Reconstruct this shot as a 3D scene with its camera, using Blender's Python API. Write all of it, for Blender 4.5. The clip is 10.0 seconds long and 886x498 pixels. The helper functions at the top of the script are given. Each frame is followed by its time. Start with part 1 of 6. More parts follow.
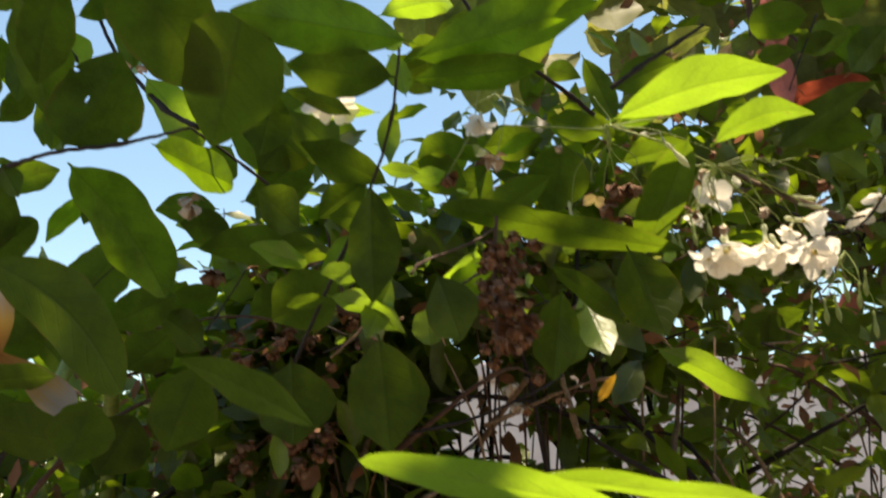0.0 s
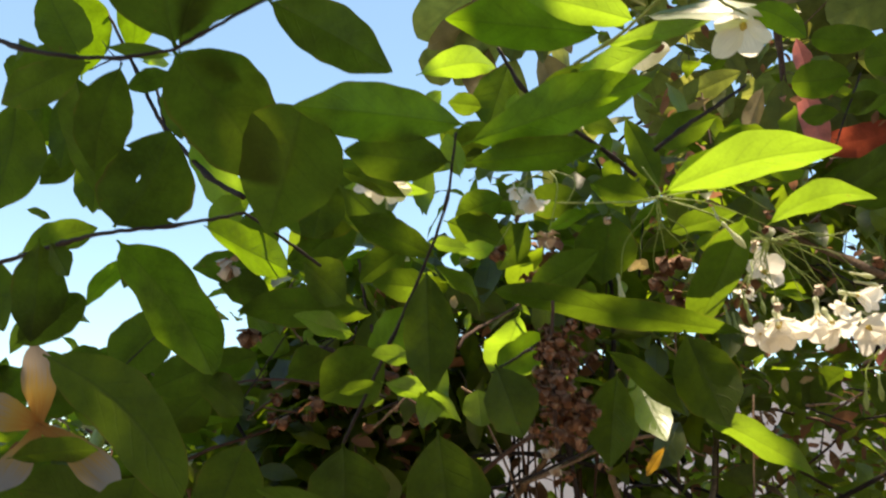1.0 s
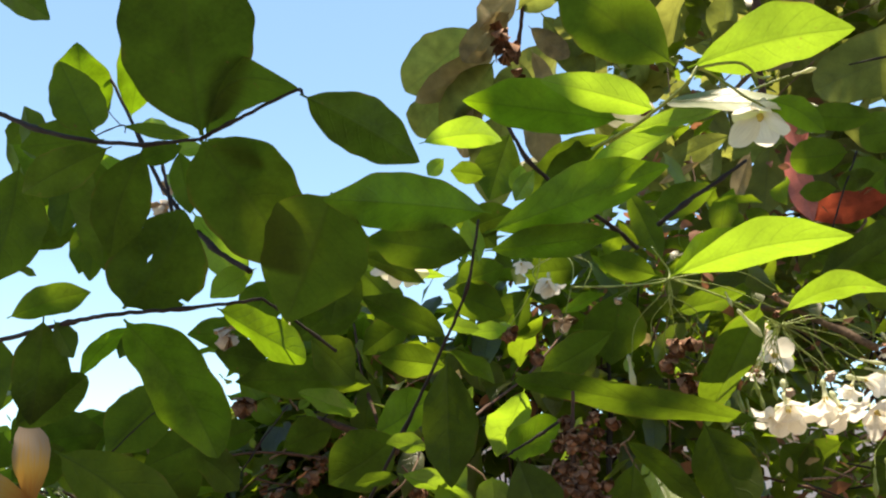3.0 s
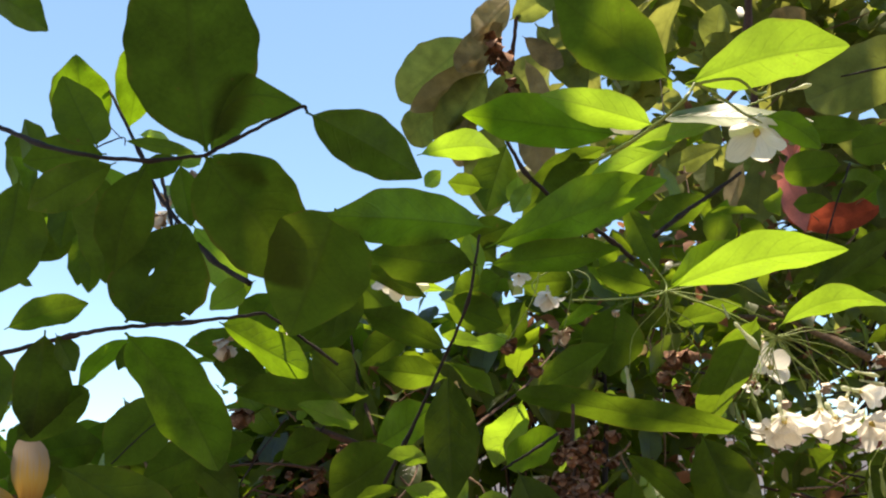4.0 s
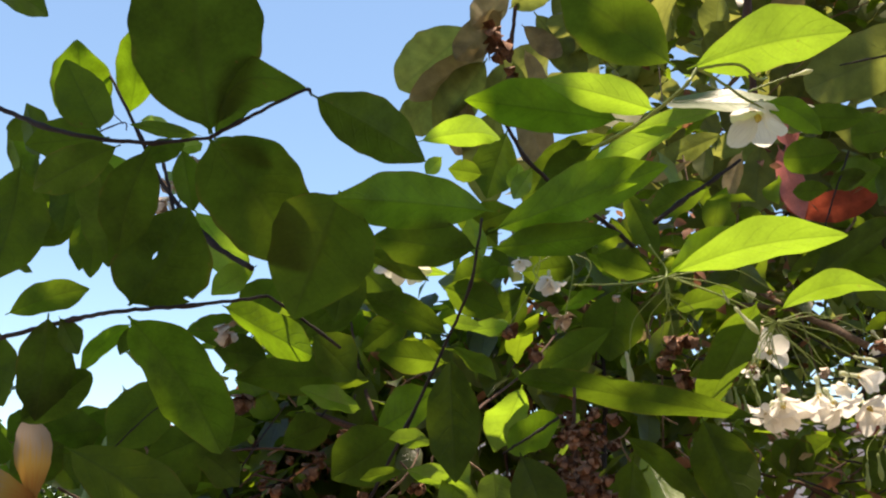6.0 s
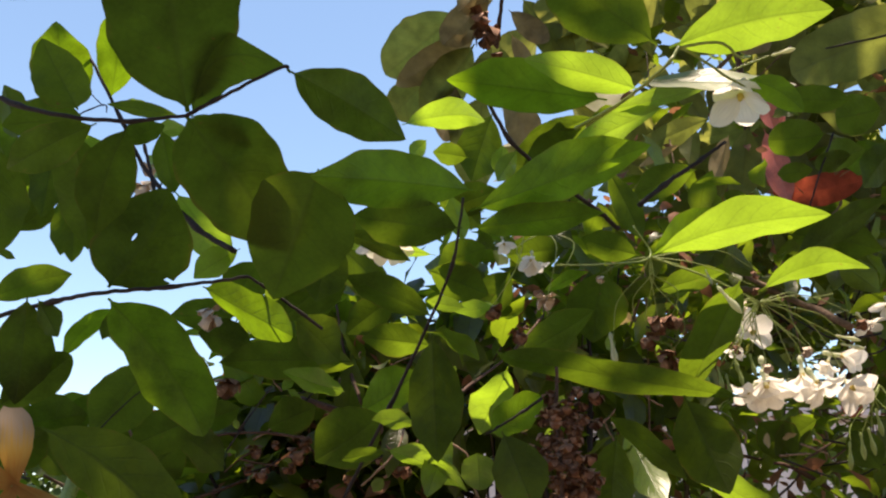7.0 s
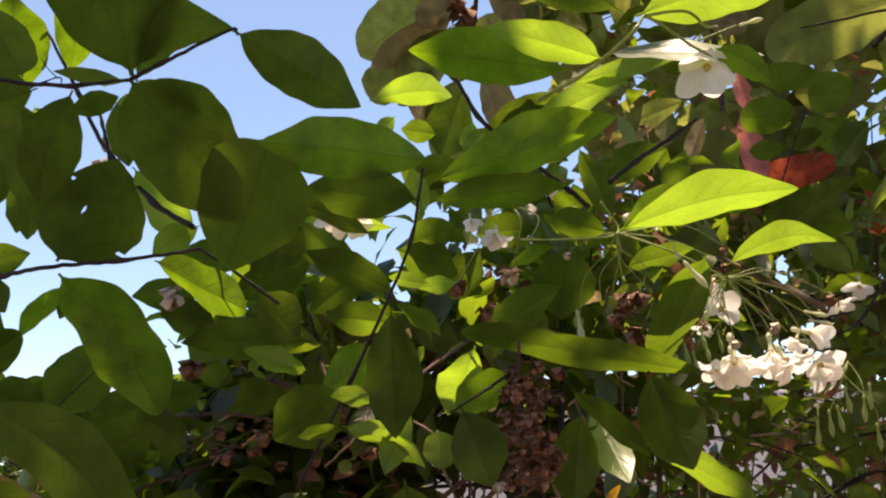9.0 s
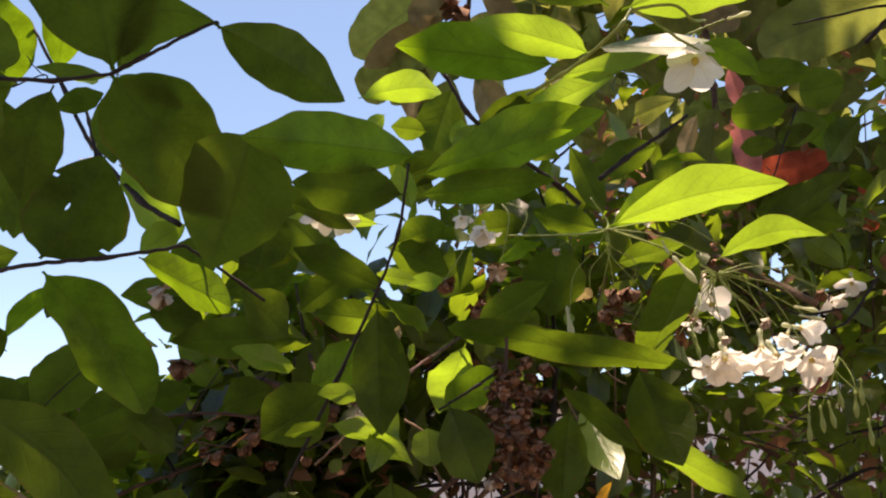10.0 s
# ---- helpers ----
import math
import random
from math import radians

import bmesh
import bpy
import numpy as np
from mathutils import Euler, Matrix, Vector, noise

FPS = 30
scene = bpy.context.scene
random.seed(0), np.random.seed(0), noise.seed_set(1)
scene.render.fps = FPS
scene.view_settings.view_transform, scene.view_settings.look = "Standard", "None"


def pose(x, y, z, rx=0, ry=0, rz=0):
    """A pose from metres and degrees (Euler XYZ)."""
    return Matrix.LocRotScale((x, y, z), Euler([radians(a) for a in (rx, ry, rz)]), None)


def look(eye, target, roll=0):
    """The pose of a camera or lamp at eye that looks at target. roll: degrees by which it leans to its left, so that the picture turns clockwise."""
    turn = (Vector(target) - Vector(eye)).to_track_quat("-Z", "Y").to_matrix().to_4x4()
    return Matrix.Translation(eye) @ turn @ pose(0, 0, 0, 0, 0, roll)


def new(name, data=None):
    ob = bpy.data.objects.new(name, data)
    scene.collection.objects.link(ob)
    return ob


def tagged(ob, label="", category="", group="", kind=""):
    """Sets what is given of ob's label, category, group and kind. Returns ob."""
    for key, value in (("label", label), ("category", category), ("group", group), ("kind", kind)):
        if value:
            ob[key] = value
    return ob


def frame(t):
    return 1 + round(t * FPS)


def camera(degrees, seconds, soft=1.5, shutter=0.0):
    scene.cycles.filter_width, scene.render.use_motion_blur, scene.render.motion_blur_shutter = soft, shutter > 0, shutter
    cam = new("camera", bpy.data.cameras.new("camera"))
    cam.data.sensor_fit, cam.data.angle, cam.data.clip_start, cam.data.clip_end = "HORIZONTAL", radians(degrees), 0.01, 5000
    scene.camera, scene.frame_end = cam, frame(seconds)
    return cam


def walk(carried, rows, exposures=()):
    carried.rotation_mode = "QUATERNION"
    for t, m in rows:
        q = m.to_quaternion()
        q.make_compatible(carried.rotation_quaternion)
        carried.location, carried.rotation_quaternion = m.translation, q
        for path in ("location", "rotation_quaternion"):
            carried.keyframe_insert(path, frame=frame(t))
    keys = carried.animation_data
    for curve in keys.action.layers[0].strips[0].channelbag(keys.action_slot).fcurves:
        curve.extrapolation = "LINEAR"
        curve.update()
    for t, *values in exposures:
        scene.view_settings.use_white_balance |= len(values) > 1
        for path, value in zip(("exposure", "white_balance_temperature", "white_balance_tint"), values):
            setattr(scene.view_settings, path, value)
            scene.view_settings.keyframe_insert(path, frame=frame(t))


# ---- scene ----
cam = camera(54.7, 10.0, soft=2.1, shutter=0.8)
PATH = [
    (0, (0.09, 0.08, 1.473), (-0.009, 2.005, 2.006), -1.2),
    (0.5, (0.083, 0.079, 1.486), (-0.023, 2.0, 2.032), -0.8),
    (1, (0.077, 0.077, 1.494), (-0.041, 1.992, 2.058), -0.8),
    (1.5, (0.073, 0.079, 1.501), (-0.041, 1.989, 2.083), -1.0),
    (2, (0.069, 0.079, 1.506), (-0.028, 1.986, 2.099), -1.0),
    (2.5, (0.065, 0.077, 1.508), (-0.008, 1.978, 2.125), -0.8),
    (3, (0.062, 0.075, 1.509), (0.023, 1.968, 2.153), -0.6),
    (4.5, (0.058, 0.071, 1.511), (0.042, 1.96, 2.168), -0.8),
    (5, (0.057, 0.07, 1.511), (0.04, 1.962, 2.161), -0.8),
    (5.5, (0.057, 0.071, 1.51), (0.041, 1.964, 2.154), -0.7),
    (7, (0.06, 0.074, 1.506), (0.071, 1.978, 2.12), -1.2),
    (7.5, (0.062, 0.076, 1.505), (0.081, 1.983, 2.108), -1.4),
    (8, (0.064, 0.078, 1.503), (0.093, 1.986, 2.103), -1.6),
    (8.5, (0.065, 0.08, 1.503), (0.105, 1.989, 2.098), -1.7),
    (9, (0.067, 0.081, 1.503), (0.114, 1.991, 2.093), -1.6),
    (9.5, (0.068, 0.082, 1.503), (0.122, 1.993, 2.09), -1.6),
    (10, (0.07, 0.083, 1.502), (0.123, 1.992, 2.094), -1.9),
]
walk(cam, [(t, look(eye, target, roll)) for t, eye, target, roll in PATH],
     exposures=((0, 1.09, 8450, 12), (1, 1.25, 8150, 12), (2, 1.31, 7900, 11), (3, 1.30, 7800, 11), (4.5, 1.15, 7600, 15), (5.5, 1.08, 7600, 17), (7, 1.05, 7700, 21), (10, 1.05, 8150, 28)))

# ---------------- world, sun ----------------
SUN_TO = Vector((0.06, 0.05, 0.995)).normalized()
world = bpy.data.worlds.new("sky")
scene.world = world
world.use_nodes = True
wn = world.node_tree
sky = wn.nodes.new("ShaderNodeTexSky")
sky.sky_type, sky.sun_disc = "NISHITA", False
sky.sun_elevation = math.asin(SUN_TO.z)
sky.sun_rotation = math.atan2(SUN_TO.x, SUN_TO.y)
sky.air_density, sky.dust_density, sky.ozone_density = 1.0, 0.15, 1.7
clear = wn.nodes.new("ShaderNodeMix")
clear.data_type, clear.blend_type = "RGBA", "MULTIPLY"
clear.inputs["Factor"].default_value = 1.0
clear.inputs[7].default_value = (0.85, 1.0, 1.0, 1.0)
wn.links.new(sky.outputs[0], clear.inputs[6])
wn.links.new(clear.outputs[2], wn.nodes["Background"].inputs[0])
wn.nodes["Background"].inputs[1].default_value = 0.128
sun = new("sun", bpy.data.lights.new("sun", "SUN"))
sun.data.energy, sun.data.angle, sun.data.color = 4.8, radians(0.55), (1.0, 0.93, 0.80)
sun.matrix_world = look(SUN_TO * 5, (0, 0, 0))


# ---------------- materials ----------------
class Net:
    """Short hand for building node materials."""

    def __init__(self, name):
        self.mat = bpy.data.materials.new(name)
        self.mat.use_nodes = True
        self.tree = self.mat.node_tree
        self.tree.nodes.clear()
        self.out = self.tree.nodes.new("ShaderNodeOutputMaterial")

    def node(self, kind, **sockets):
        n = self.tree.nodes.new("ShaderNode" + kind)
        for key, value in sockets.items():
            self.put(n.inputs[key.replace("_", " ")], value)
        return n

    def put(self, socket, value):
        if isinstance(value, bpy.types.NodeSocket):
            self.tree.links.new(value, socket)
        else:
            socket.default_value = value

    def math(self, op, a, b=0.0, c=0.0):
        n = self.tree.nodes.new("ShaderNodeMath")
        n.operation = op
        for s, v in zip(n.inputs, (a, b, c)):
            self.put(s, v)
        return n.outputs[0]

    def span(self, x, a, b, c=0.0, d=1.0):
        n = self.node("MapRange", From_Min=a, From_Max=b, To_Min=c, To_Max=d)
        self.put(n.inputs[0], x)
        return n.outputs[0]

    def mix(self, f, a, b, blend="MIX"):
        n = self.tree.nodes.new("ShaderNodeMix")
        n.data_type, n.blend_type = "RGBA", blend
        self.put(n.inputs[0], f)
        for s, v in ((n.inputs[6], a), (n.inputs[7], b)):
            self.put(s, (*v, 1.0) if isinstance(v, tuple) and len(v) == 3 else v)
        return n.outputs[2]

    def noise(self, scale, detail=3.0, coords="Object", rough=0.55):
        tc = self.tree.nodes.new("ShaderNodeTexCoord")
        n = self.node("TexNoise", Scale=scale, Detail=detail, Roughness=rough)
        self.put(n.inputs["Vector"], tc.outputs[coords])
        return n.outputs["Fac"]

    def world_noise(self, scale, detail=3.0):
        g = self.tree.nodes.new("ShaderNodeNewGeometry")
        n = self.node("TexNoise", Scale=scale, Detail=detail)
        self.put(n.inputs["Vector"], g.outputs["Position"])
        return n.outputs["Fac"]

    def random(self, island=False):
        if island:
            return self.tree.nodes.new("ShaderNodeNewGeometry").outputs["Random Per Island"]
        return self.tree.nodes.new("ShaderNodeObjectInfo").outputs["Random"]

    def bump(self, height, strength, distance):
        n = self.node("Bump", Strength=strength, Distance=distance)
        self.put(n.inputs["Height"], height)
        return n.outputs[0]

    def surface(self, shader):
        self.tree.links.new(shader, self.out.inputs["Surface"])
        return self.mat


def leaf_material(name, top, through_colour, gloss=0.42, share=0.5, island=False, vein=0.35, sheen=0.22, blotch=0.25, tips=(0.20, 0.12, 0.03)):
    """A thin leaf: upper and lower side reflect, and sunlight shines through it; the veins stay darker."""
    n = Net(name)
    uv = n.tree.nodes.new("ShaderNodeUVMap")
    sep = n.tree.nodes.new("ShaderNodeSeparateXYZ")
    n.tree.links.new(uv.outputs[0], sep.inputs[0])
    u = n.math("ABSOLUTE", n.math("SUBTRACT", sep.outputs[0], 0.5))
    u = n.math("MULTIPLY", u, 2.0)
    v = sep.outputs[1]
    rnd = n.random(island)
    warp = n.world_noise(160.0, 2.0)
    rib = n.span(u, 0.02, 0.075, 1.0, 0.0)
    side = n.math("SUBTRACT", n.math("MULTIPLY", v, 8.5), n.math("MULTIPLY", n.math("POWER", u, 1.3), 1.9))
    side = n.math("ADD", side, n.math("MULTIPLY", warp, 0.5))
    side = n.math("PINGPONG", side, 0.5)
    side = n.math("MULTIPLY", n.span(side, 0.0, 0.10, 1.0, 0.0), n.span(u, 0.9, 0.5, 0.0, 1.0))
    veins = n.math("MAXIMUM", rib, n.math("MULTIPLY", side, 0.55))
    cells = n.world_noise(900.0, 3.0)
    patch = n.world_noise(95.0, 4.0)
    spot = n.span(n.world_noise(420.0, 2.0), 0.70, 0.76)
    spot = n.math("MULTIPLY", spot, n.span(patch, 0.52, 0.62))
    tone = n.math("ADD", n.span(rnd, 0.0, 1.0, 0.75, 1.2), n.span(patch, 0.3, 0.7, -blotch, blotch))
    tone = n.math("ADD", tone, n.span(cells, 0.3, 0.7, -0.07, 0.07))
    edge = n.math("MULTIPLY", n.span(u, 0.90, 1.0), n.span(patch, 0.48, 0.60))
    old = n.math("MAXIMUM", n.math("MULTIPLY", spot, 0.8), n.math("MULTIPLY", edge, 0.5))
    col = n.mix(1.0, top, n.node("CombineColor", Red=tone, Green=tone, Blue=tone).outputs[0], "MULTIPLY")
    col = n.mix(n.math("MULTIPLY", veins, 0.25), col, tuple(min(1, c * 1.7 + 0.02) for c in top))
    col = n.mix(old, col, tips)
    thr = n.mix(1.0, through_colour, n.node("CombineColor", Red=tone, Green=tone, Blue=tone).outputs[0], "MULTIPLY")
    thr = n.mix(n.math("MULTIPLY", veins, vein), thr, tuple(c * 0.35 for c in through_colour))
    thr = n.mix(old, thr, tips)
    h = n.math("ADD", n.math("MULTIPLY", veins, -0.7), n.math("MULTIPLY", cells, 0.25))
    nor = n.bump(h, 0.35, 0.0006)
    b = n.node("BsdfPrincipled", Base_Color=col, Roughness=n.span(patch, 0.3, 0.7, gloss - 0.06, gloss + 0.12), Normal=nor)
    b.inputs["Specular IOR Level"].default_value = sheen
    t = n.node("BsdfTranslucent", Color=thr, Normal=nor)
    m = n.tree.nodes.new("ShaderNodeMixShader")
    m.inputs[0].default_value = share
    n.tree.links.new(b.outputs[0], m.inputs[1])
    n.tree.links.new(t.outputs[0], m.inputs[2])
    return n.surface(m.outputs[0])


def petal_material(name, colour, through_colour, heart=None, share=0.4):
    """A soft petal; heart: the colour near its base."""
    n = Net(name)
    uv = n.tree.nodes.new("ShaderNodeUVMap")
    sep = n.tree.nodes.new("ShaderNodeSeparateXYZ")
    n.tree.links.new(uv.outputs[0], sep.inputs[0])
    streak = n.node("TexNoise", Scale=1.0, Detail=2.0)
    stretch = n.node("CombineXYZ", X=n.math("MULTIPLY", sep.outputs[0], 26.0), Y=n.math("MULTIPLY", sep.outputs[1], 2.5))
    n.tree.links.new(stretch.outputs[0], streak.inputs["Vector"])
    fine = n.span(streak.outputs["Fac"], 0.3, 0.7, 0.88, 1.04)
    grey = n.node("CombineColor", Red=fine, Green=fine, Blue=fine).outputs[0]
    col, thr = n.mix(1.0, colour, grey, "MULTIPLY"), n.mix(1.0, through_colour, grey, "MULTIPLY")
    if heart:
        wob = n.math("ADD", sep.outputs[1], n.span(streak.outputs["Fac"], 0.3, 0.7, -0.12, 0.12))
        for outer, inner, c in heart:
            f = n.span(wob, outer, inner)
            col, thr = n.mix(f, col, c), n.mix(f, thr, c)
    nor = n.bump(streak.outputs["Fac"], 0.25, 0.0005)
    b = n.node("BsdfPrincipled", Base_Color=col, Roughness=0.55, Normal=nor)
    t = n.node("BsdfTranslucent", Color=thr)
    m = n.tree.nodes.new("ShaderNodeMixShader")
    m.inputs[0].default_value = share
    n.tree.links.new(b.outputs[0], m.inputs[1])
    n.tree.links.new(t.outputs[0], m.inputs[2])
    return n.surface(m.outputs[0])


def plain_material(name, dark, light, scale, rough=0.7, relief=0.3, depth=0.0006, detail=5.0, extra=None):
    """A rough surface in two tones at two scales."""
    n = Net(name)
    a, b = n.world_noise(scale, detail), n.world_noise(scale * 0.13, 3.0)
    col = n.mix(n.span(a, 0.3, 0.7), dark, light)
    col = n.mix(n.span(b, 0.35, 0.7, 0.0, 0.55), col, tuple(c * 0.55 for c in dark))
    if extra:
        col = n.mix(n.span(n.world_noise(scale * 2.7, 2.0), 0.60, 0.66, 0.0, 0.8), col, extra)
    nor = n.bump(a, relief, depth)
    s = n.node("BsdfPrincipled", Base_Color=col, Roughness=n.span(b, 0.3, 0.7, rough - 0.1, rough + 0.1), Normal=nor)
    return n.surface(s.outputs[0])


LEAF = leaf_material("shrub_leaf", (0.049, 0.075, 0.010), (0.150, 0.245, 0.013), gloss=0.5, sheen=0.2)
# two brighter copies of the shrub leaf, with sunlight put into their colour
LEAF_SUNLIT = leaf_material("sunlit_shrub_leaf", (0.088, 0.148, 0.018), (0.31, 0.50, 0.030), gloss=0.38, sheen=0.85, vein=0.3, blotch=0.12)
LEAF_BRIGHT = leaf_material("bright_green_leaf", (0.060, 0.108, 0.011), (0.21, 0.38, 0.012), gloss=0.45, sheen=0.22, vein=0.4, blotch=0.35)
LEAF_FILL = leaf_material("shrub_foliage", (0.062, 0.089, 0.014), (0.23, 0.35, 0.016), gloss=0.36, sheen=0.6, island=True)
LEAF_FAR = leaf_material("grey_green_leaf", (0.100, 0.125, 0.040), (0.28, 0.33, 0.06), gloss=0.5, share=0.5)
LEAF_FAR_FILL = leaf_material("grey_green_foliage", (0.105, 0.122, 0.042), (0.30, 0.32, 0.065), gloss=0.5, share=0.5, island=True)
LEAF_BROWN = leaf_material("withering_leaf", (0.29, 0.225, 0.12), (0.46, 0.35, 0.14), gloss=0.6, share=0.35)
LEAF_YELLOW = leaf_material("yellowed_leaf", (0.42, 0.22, 0.04), (0.62, 0.34, 0.03), gloss=0.5, share=0.45)
LEAF_RED = leaf_material("red_leaf", (0.50, 0.085, 0.05), (0.62, 0.12, 0.06), gloss=0.5, share=0.4, tips=(0.25, 0.05, 0.04))
LEAF_PINK = leaf_material("pink_leaf", (0.62, 0.22, 0.20), (0.66, 0.20, 0.17), gloss=0.5, share=0.4, tips=(0.45, 0.2, 0.12))
TREE_LEAF = leaf_material("tree_foliage", (0.045, 0.075, 0.020), (0.12, 0.20, 0.02), island=True, share=0.3)
TWIG = plain_material("dark_twig", (0.012, 0.008, 0.009), (0.036, 0.022, 0.022), 900.0, 0.85, 0.5, 0.0004)
TWIG_RED = plain_material("brown_twig", (0.055, 0.025, 0.018), (0.14, 0.07, 0.045), 700.0, 0.85, 0.5, 0.0004)
TWIG_DRY = plain_material("dry_twig", (0.16, 0.095, 0.060), (0.36, 0.24, 0.16), 600.0, 0.85, 0.5, 0.0004)
TWIG_GREEN = plain_material("green_stalk", (0.17, 0.24, 0.04), (0.32, 0.39, 0.09), 500.0, 0.5, 0.2, 0.0003)
BARK = plain_material("bark", (0.07, 0.045, 0.035), (0.20, 0.14, 0.10), 260.0, 0.85, 0.8, 0.0015)
WHITE_PETAL = petal_material("white_petal", (0.93, 0.91, 0.87), (0.92, 0.88, 0.80), share=0.5)
LITTER = leaf_material("dry_litter", (0.26, 0.12, 0.07), (0.40, 0.18, 0.09), gloss=0.6, share=0.35, island=True)
BUD = petal_material("cream_bud", (0.74, 0.76, 0.55), (0.62, 0.66, 0.34))
BUD_GREEN = petal_material("green_bud", (0.36, 0.44, 0.16), (0.44, 0.50, 0.14))
DRY = plain_material("dried_flower", (0.13, 0.052, 0.030), (0.37, 0.17, 0.09), 420.0, 0.8, 0.5, 0.0006, extra=(0.42, 0.27, 0.16))
DRY_PALE = plain_material("withered_petal", (0.58, 0.42, 0.33), (0.84, 0.72, 0.58), 380.0, 0.75, 0.4, 0.0005)
POLLEN = plain_material("yellow_anther", (0.45, 0.33, 0.06), (0.70, 0.58, 0.16), 900.0, 0.6, 0.3, 0.0003)
# white petals and heart darkened: the blossom's shade is put into the colour
FRANGIPANI_SHADED = petal_material("shaded_frangipani_petal", (0.33, 0.30, 0.27), (0.28, 0.22, 0.17),
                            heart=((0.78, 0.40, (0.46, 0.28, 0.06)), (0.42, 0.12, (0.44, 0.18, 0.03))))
SOIL = plain_material("soil", (0.14, 0.105, 0.075), (0.27, 0.215, 0.16), 26.0, 0.95, 0.6, 0.02)
PLASTER = plain_material("pink_plaster", (0.74, 0.64, 0.61), (0.86, 0.79, 0.76), 9.0, 0.85, 0.3, 0.004)
UNSEEN_WALL = plain_material("unseen_wall_render", (0.34, 0.30, 0.25), (0.46, 0.42, 0.36), 6.0, 0.9, 0.3, 0.004)


# ---------------- builders ----------------
def link_mesh(name, verts, faces, material, uvs=None, smooth=True):
    me = bpy.data.meshes.new(name)
    me.from_pydata([tuple(v) for v in verts], [], [tuple(f) for f in faces])
    if uvs is not None:
        layer = me.uv_layers.new(name="UVMap")
        loops = np.empty(len(me.loops), dtype=np.int32)
        me.loops.foreach_get("vertex_index", loops)
        layer.data.foreach_set("uv", np.asarray(uvs, dtype=np.float32)[loops].ravel())
    me.polygons.foreach_set("use_smooth", [smooth] * len(me.polygons))
    me.materials.append(material)
    me.update()
    return me


def part(name, me, parent, label=""):
    ob = new(name, me)
    ob.parent = parent
    return tagged(ob, label) if label else ob


def thing(name, at, label, category, group="", kind=""):
    ob = new(name)
    ob.location = at
    ob.empty_display_size = 0.02
    return tagged(ob, label, category, group, kind)


def under(ob, m, parent):
    """Puts a part at the world pose m under a parent that stands unturned."""
    ob.parent = parent
    base = parent.matrix_basis if parent.parent is None else parent.parent.matrix_basis @ parent.matrix_basis
    ob.matrix_basis = base.inverted() @ m
    return ob


def leaf_grid(nu, nv, shape, bend, fold, wave, seed, curl=0.0, twist=0.0, bow=0.0):
    """Points of one blade, length 1 along y and width 1 across x; its upper side looks to +z. bow: how far its midrib curves aside."""
    rng = random.Random(seed)
    ph, ph2 = rng.uniform(0, 6.3), rng.uniform(0, 6.3)
    skew = rng.uniform(-0.03, 0.03)
    verts, uvs, faces = [], [], []
    for j in range(nv + 1):
        v = j / nv
        half = 0.5 * shape(v)
        for i in range(nu + 1):
            s = 2 * i / nu - 1
            x = s * half * (1 + 0.03 * math.sin(9 * v + ph + 2 * s) + 0.02 * math.sin(31 * v + ph2 - 3 * s)) + (skew + bow) * math.sin(math.pi * v)
            z = bend * 4 * v * (1 - v) * 0.25 + fold * abs(s) * half * 0.3
            z += wave * abs(s) ** 1.5 * math.sin(11 * v + ph2 + (1.3 if s > 0 else 0)) * half * 0.5
            z -= curl * max(0.0, v - 0.65) ** 2 * 4
            z += twist * s * half * (v - 0.4) * 0.5
            if nv > 20:
                z += 0.010 * abs(math.sin(math.pi * (8.5 * v - 1.9 * abs(s) ** 1.3))) * min(1.0, 4 * abs(s)) * (1 - abs(s)) * math.sin(math.pi * v)
            z -= 0.010 * (1 - min(1, abs(s) * 5)) * (1 - v)
            verts.append((x, v, z))
            uvs.append((0.5 + 0.5 * s, v))
    for j in range(nv):
        for i in range(nu):
            a = j * (nu + 1) + i
            faces.append((a, a + 1, a + nu + 2, a + nu + 1))
    return verts, faces, uvs


def blade(v, a, b, stalk=0.06, drip=0.0):
    """Width of a blade along its length: a and b say how blunt its foot and its end are; drip: how drawn out the tip is."""
    if v < stalk:
        return 0.035
    w = (v - stalk) / (1 - stalk)
    top = (a / (a + b)) ** a * (b / (a + b)) ** b
    k = min(1.0, max(0.0, (w - 0.72) / 0.25))
    return max(0.035 * (1 - w), w ** a * (1 - w) ** b / top * (1 - drip * k * k * (3 - 2 * k)))


def oval(v):
    """A short-stalked oval blade that narrows to a drip tip."""
    return blade(v, 0.80, 0.76, drip=0.34)


def egg(v):
    """Broad at the foot, drawn out towards its end."""
    return blade(v, 0.50, 0.72, 0.05, 0.2)


def broad(v):
    """A nearly round blade with a blunt end."""
    return blade(v, 0.56, 0.54, 0.05)


def slender(v):
    """A long narrow blade."""
    return blade(v, 0.75, 0.80, 0.05)


def paddle(v):
    """A petal: narrow at its foot, widest near its end."""
    return max(0.0, 0.16 + 0.95 * math.sin(math.pi * min(1, v ** 1.35 * 0.93 + 0.02)) ** 0.8 - 0.16 * v ** 6)


SHAPES = {"oval": oval, "egg": egg, "broad": broad, "slender": slender}
LEAF_MESHES = {}


